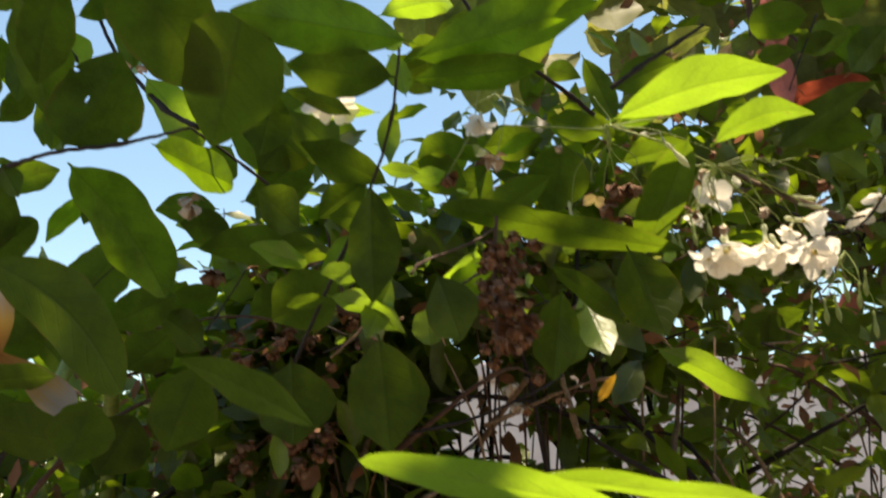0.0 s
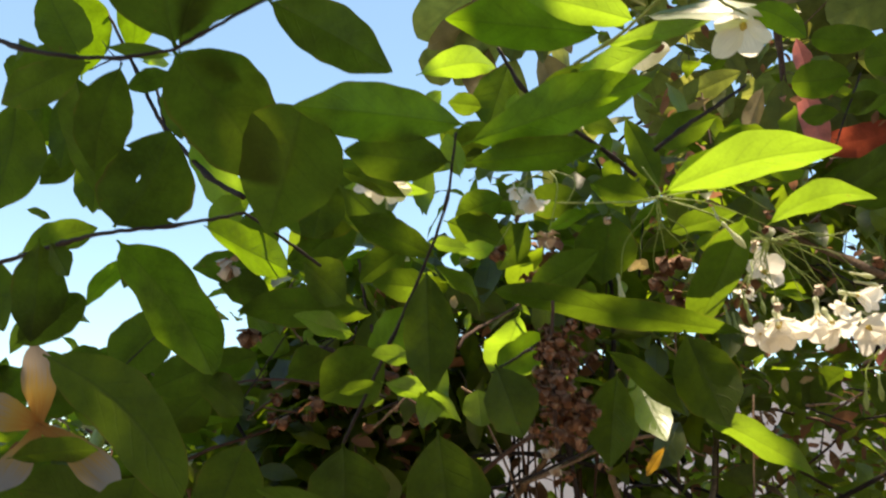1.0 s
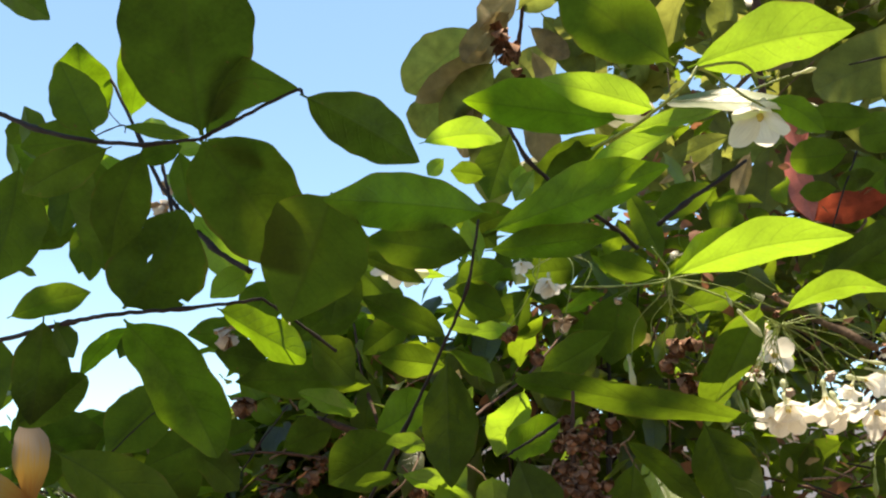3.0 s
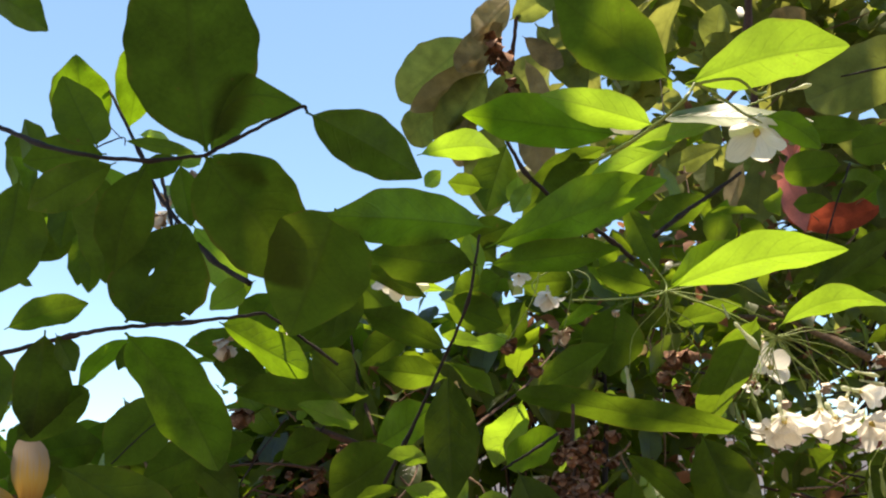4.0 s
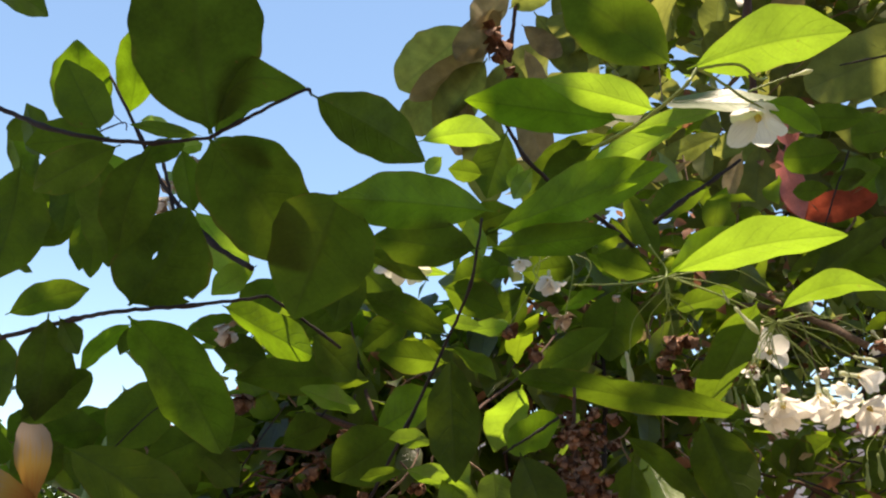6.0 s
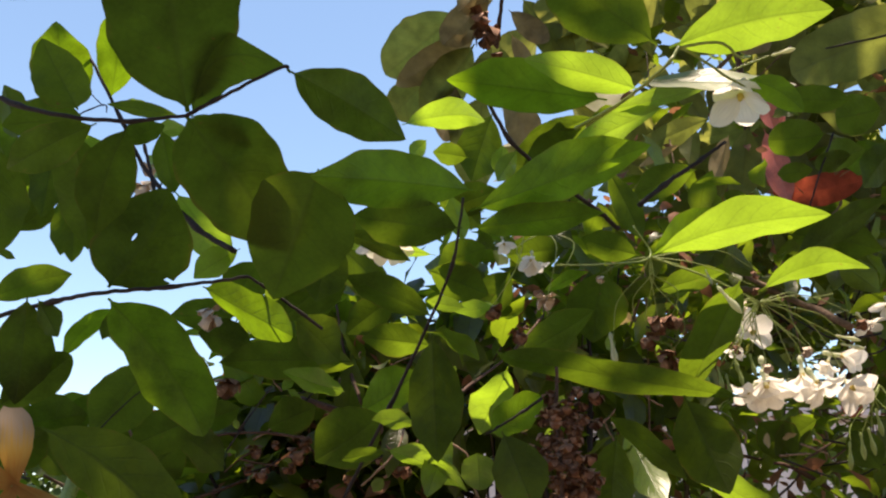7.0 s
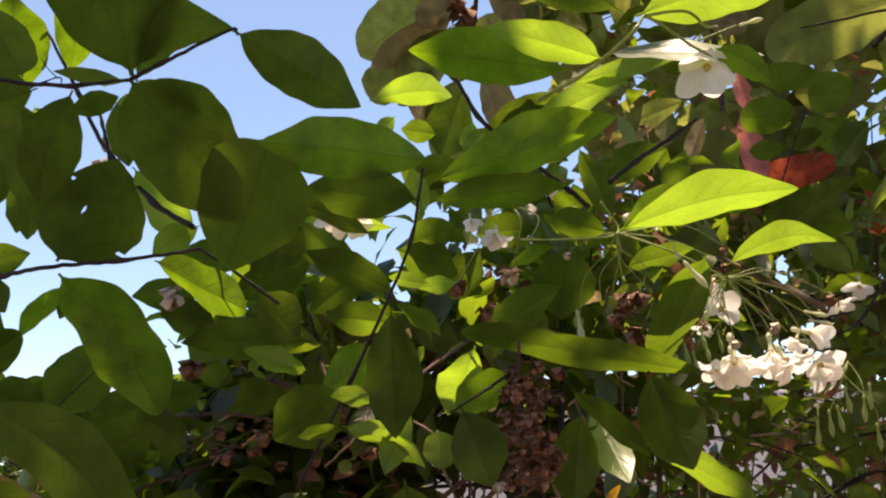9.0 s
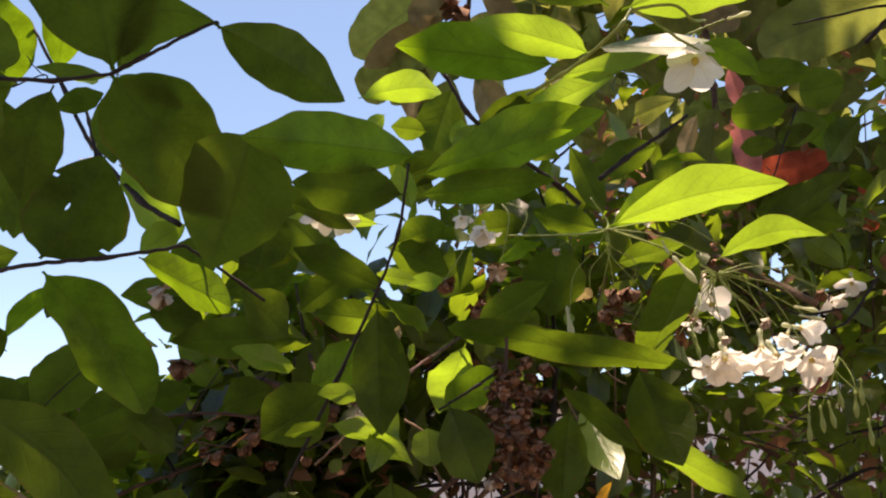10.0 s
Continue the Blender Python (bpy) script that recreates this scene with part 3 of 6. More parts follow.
leaf(shrub, (-0.0353, 0.3120, 1.5731), (-0.0196, 0.3100, 1.6027), 0.0278, 15, 5, shape="egg", bow=-0.09)
leaf(shrub, (-0.0011, 0.2630, 1.6025), (0.0207, 0.2880, 1.5759), 0.0267, 12, 1, shape="egg", bow=0.00)
leaf(shrub, (-0.0302, 0.3300, 1.6320), (-0.0278, 0.3400, 1.6131), 0.0118, 10, 0, bow=-0.01)
leaf(shrub, (-0.0825, 0.3650, 1.6522), (-0.0832, 0.3650, 1.6146), 0.0151, -10, 0, bow=0.02)
leaf(shrub, (-0.0830, 0.3900, 1.6253), (-0.0816, 0.3900, 1.6054), 0.0092, -10, 0, shape="egg", bow=0.02)
leaf(shrub, (0.0312, 0.2680, 1.5897), (0.0156, 0.2960, 1.5643), 0.0276, -15, 0, shape="egg", bow=0.01)
leaf(shrub, (0.0272, 0.2430, 1.6030), (0.0521, 0.2780, 1.6019), 0.0147, 38, 0, bow=0.05)
leaf(shrub, (0.0713, 0.3020, 1.5968), (0.0298, 0.2620, 1.5855), 0.0160, -42, 0, LEAF_BRIGHT, bow=-0.02)
leaf(shrub, (0.0690, 0.3000, 1.5899), (0.1281, 0.3220, 1.6193), 0.0186, 48, 0, LEAF_BRIGHT, bow=-0.02)
leaf(shrub, (0.0691, 0.3050, 1.5865), (0.1099, 0.3160, 1.5947), 0.0116, 45, 1, LEAF_BRIGHT, bow=-0.09)
leaf(shrub, (0.0667, 0.3000, 1.5849), (0.0372, 0.2900, 1.5854), 0.0157, -42, 0, bow=0.06)
leaf(shrub, (0.0678, 0.3150, 1.5858), (0.0641, 0.3120, 1.5992), 0.0083, 25, 0, LEAF_SUNLIT, bow=-0.04)
leaf(shrub, (0.0294, 0.3300, 1.6017), (0.0213, 0.3300, 1.6120), 0.0056, -45, 0, LEAF_SUNLIT, bow=0.09)
leaf(shrub, (0.0448, 0.4200, 1.6760), (0.0818, 0.3950, 1.6666), 0.0145, 58, 3, LEAF_SUNLIT, bow=0.06)
leaf(shrub, (0.1140, 0.3160, 1.6322), (0.0636, 0.3200, 1.6425), 0.0189, -52, 0, LEAF_BRIGHT, bow=0.01)
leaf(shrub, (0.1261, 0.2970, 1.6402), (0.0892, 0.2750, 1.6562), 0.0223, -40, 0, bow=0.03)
leaf(shrub, (0.1305, 0.3000, 1.6409), (0.1819, 0.3000, 1.6532), 0.0204, 52, 0, LEAF_SUNLIT, bow=0.10)
leaf(shrub, (0.1213, 0.3060, 1.6305), (0.0867, 0.3020, 1.6391), 0.0122, -52, 0, LEAF_SUNLIT, shape="egg", bow=-0.02)
leaf(shrub, (0.1282, 0.3260, 1.6439), (0.1698, 0.3060, 1.6307), 0.0193, 141, 6, LEAF_SUNLIT, shape="egg")
leaf(shrub, (0.1541, 0.3030, 1.6317), (0.1672, 0.2990, 1.6183), 0.0084, 25, 2, LEAF_BRIGHT, shape="egg", bow=0.15)
leaf(shrub, (0.1120, 0.3180, 1.6292), (0.1500, 0.3250, 1.6413), 0.0076, 60, 0, LEAF_SUNLIT, bow=-0.09)
leaf(shrub, (0.1349, 0.3240, 1.6341), (0.1013, 0.3240, 1.6175), 0.0119, -55, 1, LEAF_SUNLIT, bow=0.01)
leaf(shrub, (0.1343, 0.3590, 1.5940), (0.1905, 0.3410, 1.6015), 0.0189, 55, 0, LEAF_SUNLIT, bow=0.19)
leaf(shrub, (0.1624, 0.3380, 1.5750), (0.1882, 0.3180, 1.5780), 0.0109, 55, 3, LEAF_SUNLIT, bow=0.26)
leaf(shrub, (0.0868, 0.4120, 1.5654), (0.0757, 0.4400, 1.5430), 0.0175, -25, 4, LEAF_SUNLIT, bow=0.00)
leaf(shrub, (0.0763, 0.3700, 1.5354), (0.0949, 0.3700, 1.5469), 0.0167, 45, 1, LEAF_BRIGHT, shape="broad", bow=-0.09)
leaf(shrub, (0.0261, 0.3770, 1.5515), (0.0041, 0.3770, 1.5594), 0.0132, -58, 1, LEAF_SUNLIT, shape="egg", bow=0.18)
leaf(shrub, (0.0325, 0.3600, 1.5418), (0.0524, 0.3700, 1.5568), 0.0172, 38, 0, LEAF_BRIGHT, bow=-0.06)
leaf(shrub, (0.0779, 0.3520, 1.5756), (0.0651, 0.3570, 1.5750), 0.0082, -58, 1, LEAF_SUNLIT, bow=0.14)
leaf(shrub, (0.0687, 0.3500, 1.5745), (0.0556, 0.3500, 1.5770), 0.0066, -50, 0, LEAF_SUNLIT, bow=0.10)
leaf(shrub, (0.0580, 0.3300, 1.5637), (0.0726, 0.3300, 1.5542), 0.0079, 58, 3, bow=-0.32)
leaf(shrub, (0.1554, 0.3430, 1.5420), (0.0768, 0.3180, 1.5524), 0.0115, -50, 1, shape="broad", bow=0.15)
leaf(shrub, (0.1553, 0.3350, 1.5777), (0.1439, 0.3650, 1.5478), 0.0167, -22, 0, shape="broad", bow=0.04)
leaf(shrub, (0.1187, 0.3700, 1.5932), (0.1152, 0.3800, 1.5680), 0.0236, -10, 1, bow=0.01)
leaf(shrub, (0.1143, 0.3600, 1.5760), (0.0878, 0.3600, 1.5608), 0.0148, -40, 1, bow=0.10)
leaf(shrub, (0.1401, 0.4000, 1.6068), (0.1173, 0.4000, 1.6148), 0.0129, -40, 0, bow=0.06)
leaf(shrub, (0.1405, 0.3800, 1.5870), (0.1664, 0.3800, 1.5939), 0.0114, 45, 1, bow=-0.11)
leaf(shrub, (0.1411, 0.3850, 1.6026), (0.1692, 0.3900, 1.6229), 0.0127, 40, 0, LEAF_BRIGHT, bow=-0.06)
leaf(shrub, (0.0939, 0.3450, 1.5779), (0.1086, 0.3450, 1.5853), 0.0061, 55, 3, LEAF_BRIGHT, bow=-0.24)
leaf(shrub, (0.0579, 0.3100, 1.5573), (0.0588, 0.3100, 1.5220), 0.0154, 8, 0, bow=-0.02)
leaf(shrub, (0.0412, 0.3520, 1.5412), (0.0196, 0.3520, 1.5263), 0.0229, -35, 1, bow=0.06)
leaf(shrub, (-0.0405, 0.3260, 1.5736), (-0.0150, 0.3500, 1.5347), 0.0240, 18, 1, LEAF_BRIGHT, shape="broad", bow=0.03)
leaf(shrub, (-0.0080, 0.3120, 1.5728), (0.0198, 0.3040, 1.5559), 0.0141, 48, 0, LEAF_BRIGHT, shape="broad", bow=-0.10)
leaf(shrub, (-0.1329, 0.4280, 1.6010), (-0.0976, 0.4280, 1.6125), 0.0154, 40, 1, bow=0.04)
leaf(shrub, (-0.0622, 0.3200, 1.5733), (-0.0666, 0.3300, 1.5426), 0.0169, -12, 0, bow=0.02)
leaf(shrub, (-0.0716, 0.3300, 1.5421), (-0.0534, 0.3350, 1.5580), 0.0121, 30, 0, shape="broad", bow=-0.07)
leaf(shrub, (-0.0590, 0.3200, 1.5722), (-0.0516, 0.3200, 1.5606), 0.0079, 15, 0, bow=-0.02)
leaf(shrub, (-0.0347, 0.2800, 1.5299), (0.0050, 0.2750, 1.4952), 0.0175, 10, 6, shape="broad", bow=0.26)
leaf(shrub, (0.1190, 0.2700, 1.4671), (0.0621, 0.2620, 1.4784), 0.0144, -55, 6, LEAF_SUNLIT, shape="broad", bow=0.02)
leaf(shrub, (0.0963, 0.2700, 1.4752), (0.1495, 0.2700, 1.4684), 0.0088, 55, 1, LEAF_SUNLIT, bow=-0.28)
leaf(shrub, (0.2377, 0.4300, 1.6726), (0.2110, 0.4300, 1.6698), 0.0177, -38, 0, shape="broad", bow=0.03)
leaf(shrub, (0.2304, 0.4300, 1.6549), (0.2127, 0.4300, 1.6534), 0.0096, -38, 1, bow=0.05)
leaf(shrub, (0.1599, 0.4500, 1.5288), (0.2096, 0.4600, 1.5021), 0.0178, 55, 1, LEAF_SUNLIT, bow=-0.02)
leaf(shrub, (0.1369, 0.4000, 1.5119), (0.1291, 0.4000, 1.5014), 0.0044, -30, 1, LEAF_YELLOW, bow=0.09)
leaf(shrub, (-0.1031, 0.3600, 1.6536), (-0.0924, 0.3600, 1.6567), 0.0085, 20, 0)
leaf(shrub, (-0.0098, 0.2850, 1.6138), (-0.0320, 0.2900, 1.6203), 0.0043, -38, 1)
leaf(shrub, (-0.0008, 0.2650, 1.6036), (0.0127, 0.2750, 1.6000), 0.0055, 38, 3)
leaf(shrub, (-0.0449, 0.3300, 1.6278), (-0.0292, 0.3300, 1.6332), 0.0079, 38, 0)
leaf(shrub, (0.0101, 0.3600, 1.5751), (0.0259, 0.3600, 1.5592), 0.0184, 38, 0)
leaf(shrub, (-0.1751, 0.5000, 1.6485), (-0.1601, 0.5000, 1.6426), 0.0056, 38, 1)
leaf(shrub, (-0.0437, 0.3800, 1.5642), (-0.0634, 0.3800, 1.5390), 0.0218, -15, 1)
leaf(shrub, (0.0593, 0.3200, 1.5834), (0.0302, 0.3300, 1.5901), 0.0073, -58, 1, LEAF_SUNLIT)
leaf(shrub, (-0.0356, 0.3650, 1.6237), (-0.0218, 0.3900, 1.6007), 0.0178, 25, 1, LEAF_SUNLIT)
leaf(shrub, (-0.0144, 0.3800, 1.6064), (-0.0312, 0.3800, 1.5953), 0.0132, -58, 1, LEAF_SUNLIT)
leaf(shrub, (-0.0830, 0.3850, 1.6588), (-0.0778, 0.4050, 1.6491), 0.0149, 30, 0, LEAF_SUNLIT)
leaf(shrub, (0.0937, 0.4000, 1.6537), (0.0847, 0.4000, 1.6397), 0.0088, -25, 1, LEAF_SUNLIT)
leaf(shrub, (0.0438, 0.3200, 1.5267), (0.0669, 0.3200, 1.5151), 0.0123, 58, 1, LEAF_SUNLIT)
leaf(shrub, (0.0444, 0.3200, 1.5259), (0.0318, 0.3200, 1.5238), 0.0051, -38, 0)
leaf(shrub, (0.0629, 0.3200, 1.5314), (0.0554, 0.3180, 1.5133), 0.0085, -20, 1, LEAF_SUNLIT)
leaf(shrub, (0.0529, 0.3300, 1.5343), (0.0393, 0.3320, 1.5366), 0.0089, -58, 1, LEAF_SUNLIT)
leaf(shrub, (0.0707, 0.3450, 1.5272), (0.0713, 0.3500, 1.5162), 0.0111, 10, 1, LEAF_SUNLIT, shape="broad", bow=-0.01)
leaf(shrub, (0.0763, 0.3100, 1.5298), (0.0830, 0.3000, 1.5090), 0.0148, 15, 0)
leaf(shrub, (0.1322, 0.3300, 1.5414), (0.1409, 0.3250, 1.5127), 0.0186, 15, 0)
leaf(shrub, (0.1086, 0.3300, 1.5365), (0.1298, 0.3260, 1.5165), 0.0080, 38, 1)
leaf(shrub, (0.1215, 0.3660, 1.5362), (0.1264, 0.3410, 1.5101), 0.0119, 6, 0, LEAF_SUNLIT)
leaf(shrub, (0.1220, 0.3600, 1.5297), (0.1142, 0.3600, 1.5092), 0.0146, -20, 0)
leaf(shrub, (0.0581, 0.3600, 1.5737), (0.0300, 0.3400, 1.5834), 0.0124, -38, 0)
leaf(shrub, (0.0233, 0.4200, 1.5702), (-0.0301, 0.4200, 1.5713), 0.0184, -38, 1)
leaf(shrub, (0.0295, 0.3100, 1.5878), (0.0251, 0.3100, 1.5670), 0.0143, -15, 0)
leaf(shrub, (0.0306, 0.3120, 1.5891), (0.0522, 0.3100, 1.5787), 0.0063, 38, 1)
leaf(shrub, (0.1347, 0.4200, 1.6528), (0.1472, 0.4200, 1.6199), 0.0119, 20, 1)
leaf(shrub, (0.1866, 0.4600, 1.6688), (0.1539, 0.4600, 1.6553), 0.0181, -38, 0)
leaf(shrub, (0.1309, 0.4200, 1.6788), (0.0974, 0.4300, 1.6684), 0.0120, -30, 1)
leaf(shrub, (0.2324, 0.4350, 1.6600), (0.2601, 0.4400, 1.6688), 0.0156, 38, 0)
leaf(shrub, (0.2215, 0.4500, 1.6161), (0.2720, 0.4500, 1.6484), 0.0173, 38, 1)
leaf(shrub, (0.2821, 0.4500, 1.6773), (0.2612, 0.4500, 1.6538), 0.0184, -25, 0)
leaf(shrub, (0.2302, 0.4700, 1.6379), (0.2757, 0.4700, 1.6291), 0.0240, 38, 1)
leaf(shrub, (-0.0195, 0.4200, 1.5528), (-0.0415, 0.4200, 1.5443), 0.0144, -38, 0)
leaf(shrub, (-0.0141, 0.4400, 1.5459), (0.0071, 0.4400, 1.5549), 0.0178, 38, 0)
leaf(shrub, (0.2148, 0.5000, 1.5517), (0.2317, 0.5000, 1.5338), 0.0211, 38, 0)
leaf(shrub, (0.2455, 0.5000, 1.5525), (0.2209, 0.5000, 1.5354), 0.0205, -38, 1)
leaf(shrub, (0.2259, 0.4300, 1.5400), (0.2370, 0.4300, 1.5241), 0.0146, 20, 1)
leaf(shrub, (0.0595, 0.2350, 1.4830), (0.0330, 0.2350, 1.4967), 0.0086, -38, 1)
leaf(shrub, (0.0613, 0.3000, 1.5115), (0.0644, 0.3000, 1.4815), 0.0217, 10, 0)
leaf(shrub, (0.0314, 0.3300, 1.5105), (0.0329, 0.3300, 1.4851), 0.0248, 10, 0)
leaf(shrub, (0.1133, 0.3400, 1.5312), (0.1091, 0.3400, 1.5026), 0.0152, -10, 0)
leaf(shrub, (-0.0058, 0.3600, 1.5141), (-0.0161, 0.3600, 1.4856), 0.0224, -10, 0)
leaf(shrub, (-0.0420, 0.3600, 1.5037), (-0.0493, 0.3600, 1.4825), 0.0224, -10, 1)
leaf(shrub, (0.0271, 0.3900, 1.6031), (0.0017, 0.3900, 1.5824), 0.0185, -30, 0)
leaf(shrub, (-0.0100, 0.4100, 1.5874), (0.0206, 0.4100, 1.5943), 0.0157, 35, 1)
leaf(shrub, (0.0435, 0.4100, 1.5957), (0.0224, 0.4100, 1.5793), 0.0147, -25, 0)
leaf(shrub, (0.0571, 0.3900, 1.5700), (0.0306, 0.3900, 1.5736), 0.0137, -35, 1)
leaf(shrub, (0.0204, 0.4000, 1.6051), (0.0406, 0.4000, 1.5931), 0.0160, 30, 2)
leaf(shrub, (0.0545, 0.4500, 1.6174), (0.0825, 0.4500, 1.6050), 0.0189, 30, 0)
leaf(shrub, (0.0833, 0.4500, 1.6282), (0.0597, 0.4500, 1.6194), 0.0170, -30, 1)
leaf(shrub, (0.0941, 0.4600, 1.6195), (0.0787, 0.4600, 1.5959), 0.0192, -25, 0)
leaf(shrub, (0.1198, 0.4500, 1.6264), (0.0910, 0.4500, 1.6237), 0.0169, -35, 1)
leaf(shrub, (-0.0183, 0.4300, 1.5801), (-0.0425, 0.4300, 1.5854), 0.0171, -30, 0)
leaf(shrub, (-0.0286, 0.4400, 1.5949), (-0.0583, 0.4400, 1.5955), 0.0152, -30, 2)
leaf(shrub, (0.0357, 0.4400, 1.6248), (0.0153, 0.4400, 1.6306), 0.0156, -30, 0)
leaf(shrub, (-0.0857, 0.4400, 1.4928), (-0.1282, 0.4400, 1.5015), 0.0263, -25, 0)
leaf(shrub, (-0.0643, 0.4500, 1.5067), (-0.0792, 0.4500, 1.4801), 0.0283, -20, 1)
leaf(shrub, (-0.1179, 0.4500, 1.5149), (-0.1455, 0.4500, 1.4938), 0.0297, -25, 0)
leaf(shrub, (-0.0529, 0.4600, 1.5446), (-0.0750, 0.4600, 1.5268), 0.0232, -25, 1)
leaf(shrub, (-0.0257, 0.4300, 1.5029), (-0.0484, 0.4300, 1.4943), 0.0231, -25, 0)
leaf(shrub, (-0.0796, 0.4700, 1.5336), (-0.1062, 0.4700, 1.5315), 0.0238, -25, 2)
leaf(shrub, (0.2523, 0.4300, 1.6897), (0.2223, 0.4300, 1.6914), 0.0135, -38, 0, shape="broad", bow=0.04)
leaf(shrub, (0.2717, 0.4400, 1.6896), (0.2486, 0.4400, 1.6853), 0.0199, -30, 0, shape="broad", bow=0.01)
leaf(shrub, (0.2479, 0.4300, 1.6619), (0.2303, 0.4300, 1.6567), 0.0097, -38, 1, shape="broad", bow=0.05)
leaf(shrub, (0.2816, 0.4600, 1.6784), (0.2596, 0.4600, 1.6692), 0.0175, -30, 0, LEAF_BRIGHT, shape="oval", bow=0.02)
flower(shrub, (0.1548, 0.3120, 1.6314), (-0.35, -0.35, -0.85), 0.0222, 56, 30, 5, 0, "white five-petalled flower hanging below the leaves")
bud(shrub, (0.1689, 0.3100, 1.6446), (0.95, 0, 0.28), 0.0082)
twig(shrub, [(0.1538, 0.3150, 1.6412), (0.1605, 0.3120, 1.6427), (0.1645, 0.3100, 1.6433)], 0.00034, 0.00040, TWIG_GREEN, name="flower_stalk", nodes=0)
stalks(shrub, (0.1334, 0.3000, 1.6410), [(0.1584, 0.3100, 1.6432), (0.1558, 0.3050, 1.6294)], 0.00050, sag=0.05)
flower(shrub, (0.1694, 0.3700, 1.5681), (0.35, -0.72, 0.05), 0.0171, 66, 20, 5, 0)
flower(shrub, (0.1656, 0.3740, 1.5653), (-0.25, -0.30, -0.85), 0.0112, 34, 50, 5, 3)
flower(shrub, (0.1758, 0.3790, 1.5539), (-0.05, -0.30, -0.90), 0.0242, 58, 0, 6, 0)
flower(shrub, (0.1742, 0.3750, 1.5502), (0.05, -0.25, -0.95), 0.0182, 40, 30, 5, 0)
flower(shrub, (0.1693, 0.3770, 1.5493), (-0.60, -0.30, -0.60), 0.0147, 54, 33, 5, 3)
flower(shrub, (0.1909, 0.3830, 1.5555), (-0.10, -0.25, -0.90), 0.0204, 38, 15, 5, 0)
flower(shrub, (0.1940, 0.3790, 1.5520), (0.20, -0.40, -0.75), 0.0185, 48, 48, 5, 3)
flower(shrub, (0.2047, 0.3770, 1.5500), (0.15, -0.60, -0.60), 0.0183, 66, 25, 5, 0)
flower(shrub, (0.2099, 0.3810, 1.5489), (0.60, -0.35, -0.55), 0.0149, 58, 60, 5, 3)
flower(shrub, (0.2015, 0.3740, 1.5603), (0.80, -0.30, -0.25), 0.0168, 40, 10, 5, 0)
flower(shrub, (0.1982, 0.3770, 1.5588), (-0.45, -0.20, -0.75), 0.0117, 36, 35, 5, 3)
bud(shrub, (0.1510, 0.3350, 1.5718), (0.55, -0.1, -0.8), 0.0112)
bud(shrub, (0.1504, 0.3500, 1.5835), (0.3, 0, -0.9), 0.0056)
bud(shrub, (0.1973, 0.3580, 1.5634), (0.95, -0.1, -0.25), 0.0081)
bud(shrub, (0.1984, 0.3580, 1.5605), (0.95, -0.1, -0.25), 0.0081)
bud(shrub, (0.1534, 0.3520, 1.5474), (0.1, -0.1, -1), 0.0079, BUD_GREEN)
bud(shrub, (0.1519, 0.3550, 1.5505), (0.1, -0.1, -1), 0.0080, BUD_GREEN)
bud(shrub, (0.1596, 0.3580, 1.5519), (0.1, -0.1, -1), 0.0081, BUD_GREEN)
bud(shrub, (0.1653, 0.3610, 1.5556), (0.1, -0.1, -1), 0.0082, BUD_GREEN)
bud(shrub, (0.1607, 0.3640, 1.5572), (0.1, -0.1, -1), 0.0083, BUD_GREEN)
stalks(shrub, (0.1710, 0.3620, 1.5773), [(0.1666, 0.3650, 1.5701), (0.1719, 0.3680, 1.5538), (0.1877, 0.3720, 1.5571), (0.2005, 0.3730, 1.5561), (0.1922, 0.3700, 1.5597), (0.1995, 0.3660, 1.5663), (0.2001, 0.3660, 1.5631), (0.1566, 0.3600, 1.5527), (0.1551, 0.3630, 1.5562), (0.1630, 0.3660, 1.5575), (0.1688, 0.3690, 1.5615), (0.1641, 0.3720, 1.5636), (0.1813, 0.3680, 1.5575), (0.1864, 0.3680, 1.5654)], 0.00020, sag=0.12)
stalks(shrub, (0.1710, 0.3620, 1.5773), [(0.1998, 0.3680, 1.5814)], 0.00020, sag=0.10)
twig(shrub, [(0.1360, 0.3680, 1.5963), (0.1538, 0.3630, 1.5871), (0.1710, 0.3620, 1.5773)], 0.00036, 0.00030, TWIG_GREEN, name="flower_stalk", nodes=0)
twig(shrub, [(0.0975, 0.3350, 1.5840), (0.1130, 0.3450, 1.5871), (0.1360, 0.3680, 1.5963), (0.1314, 0.3700, 1.6090)], 0.00030, 0.00030, TWIG_GREEN, name="flower_stalk", nodes=0)
flower(shrub, (0.0895, 0.3340, 1.5860), (-0.15, -0.45, -0.85), 0.0105, 48, 10, 7, 0)
flower(shrub, (0.0908, 0.3360, 1.5858), (0.25, -0.30, -0.90), 0.0087, 34, 40, 5, 3)
dry_head(shrub, (0.0777, 0.3570, 1.5758), 0.0081, 4)
dry_head(shrub, (0.0942, 0.3380, 1.5733), 0.0075, 5, DRY_PALE)
dry_head(shrub, (0.1372, 0.3700, 1.5729), 0.0091, 6)
dry_head(shrub, (0.1430, 0.3720, 1.5753), 0.0091, 7)
dry_head(shrub, (0.1407, 0.3720, 1.5607), 0.0101, 8)
dry_head(shrub, (0.1342, 0.3720, 1.5673), 0.0081, 9)
dry_head(shrub, (0.0910, 0.4000, 1.5762), 0.0089, 10)
dry_head(shrub, (-0.0343, 0.4500, 1.5669), 0.0128, 11)
dry_head(shrub, (-0.0674, 0.4200, 1.6488), 0.0118, 12, DRY_PALE)
twig(shrub, [(0.0953, 0.3400, 1.5975), (0.0853, 0.3360, 1.5902), (0.0886, 0.3340, 1.5827)], 0.00024, 0.00014, TWIG_GREEN, name="flower_stalk", nodes=0)
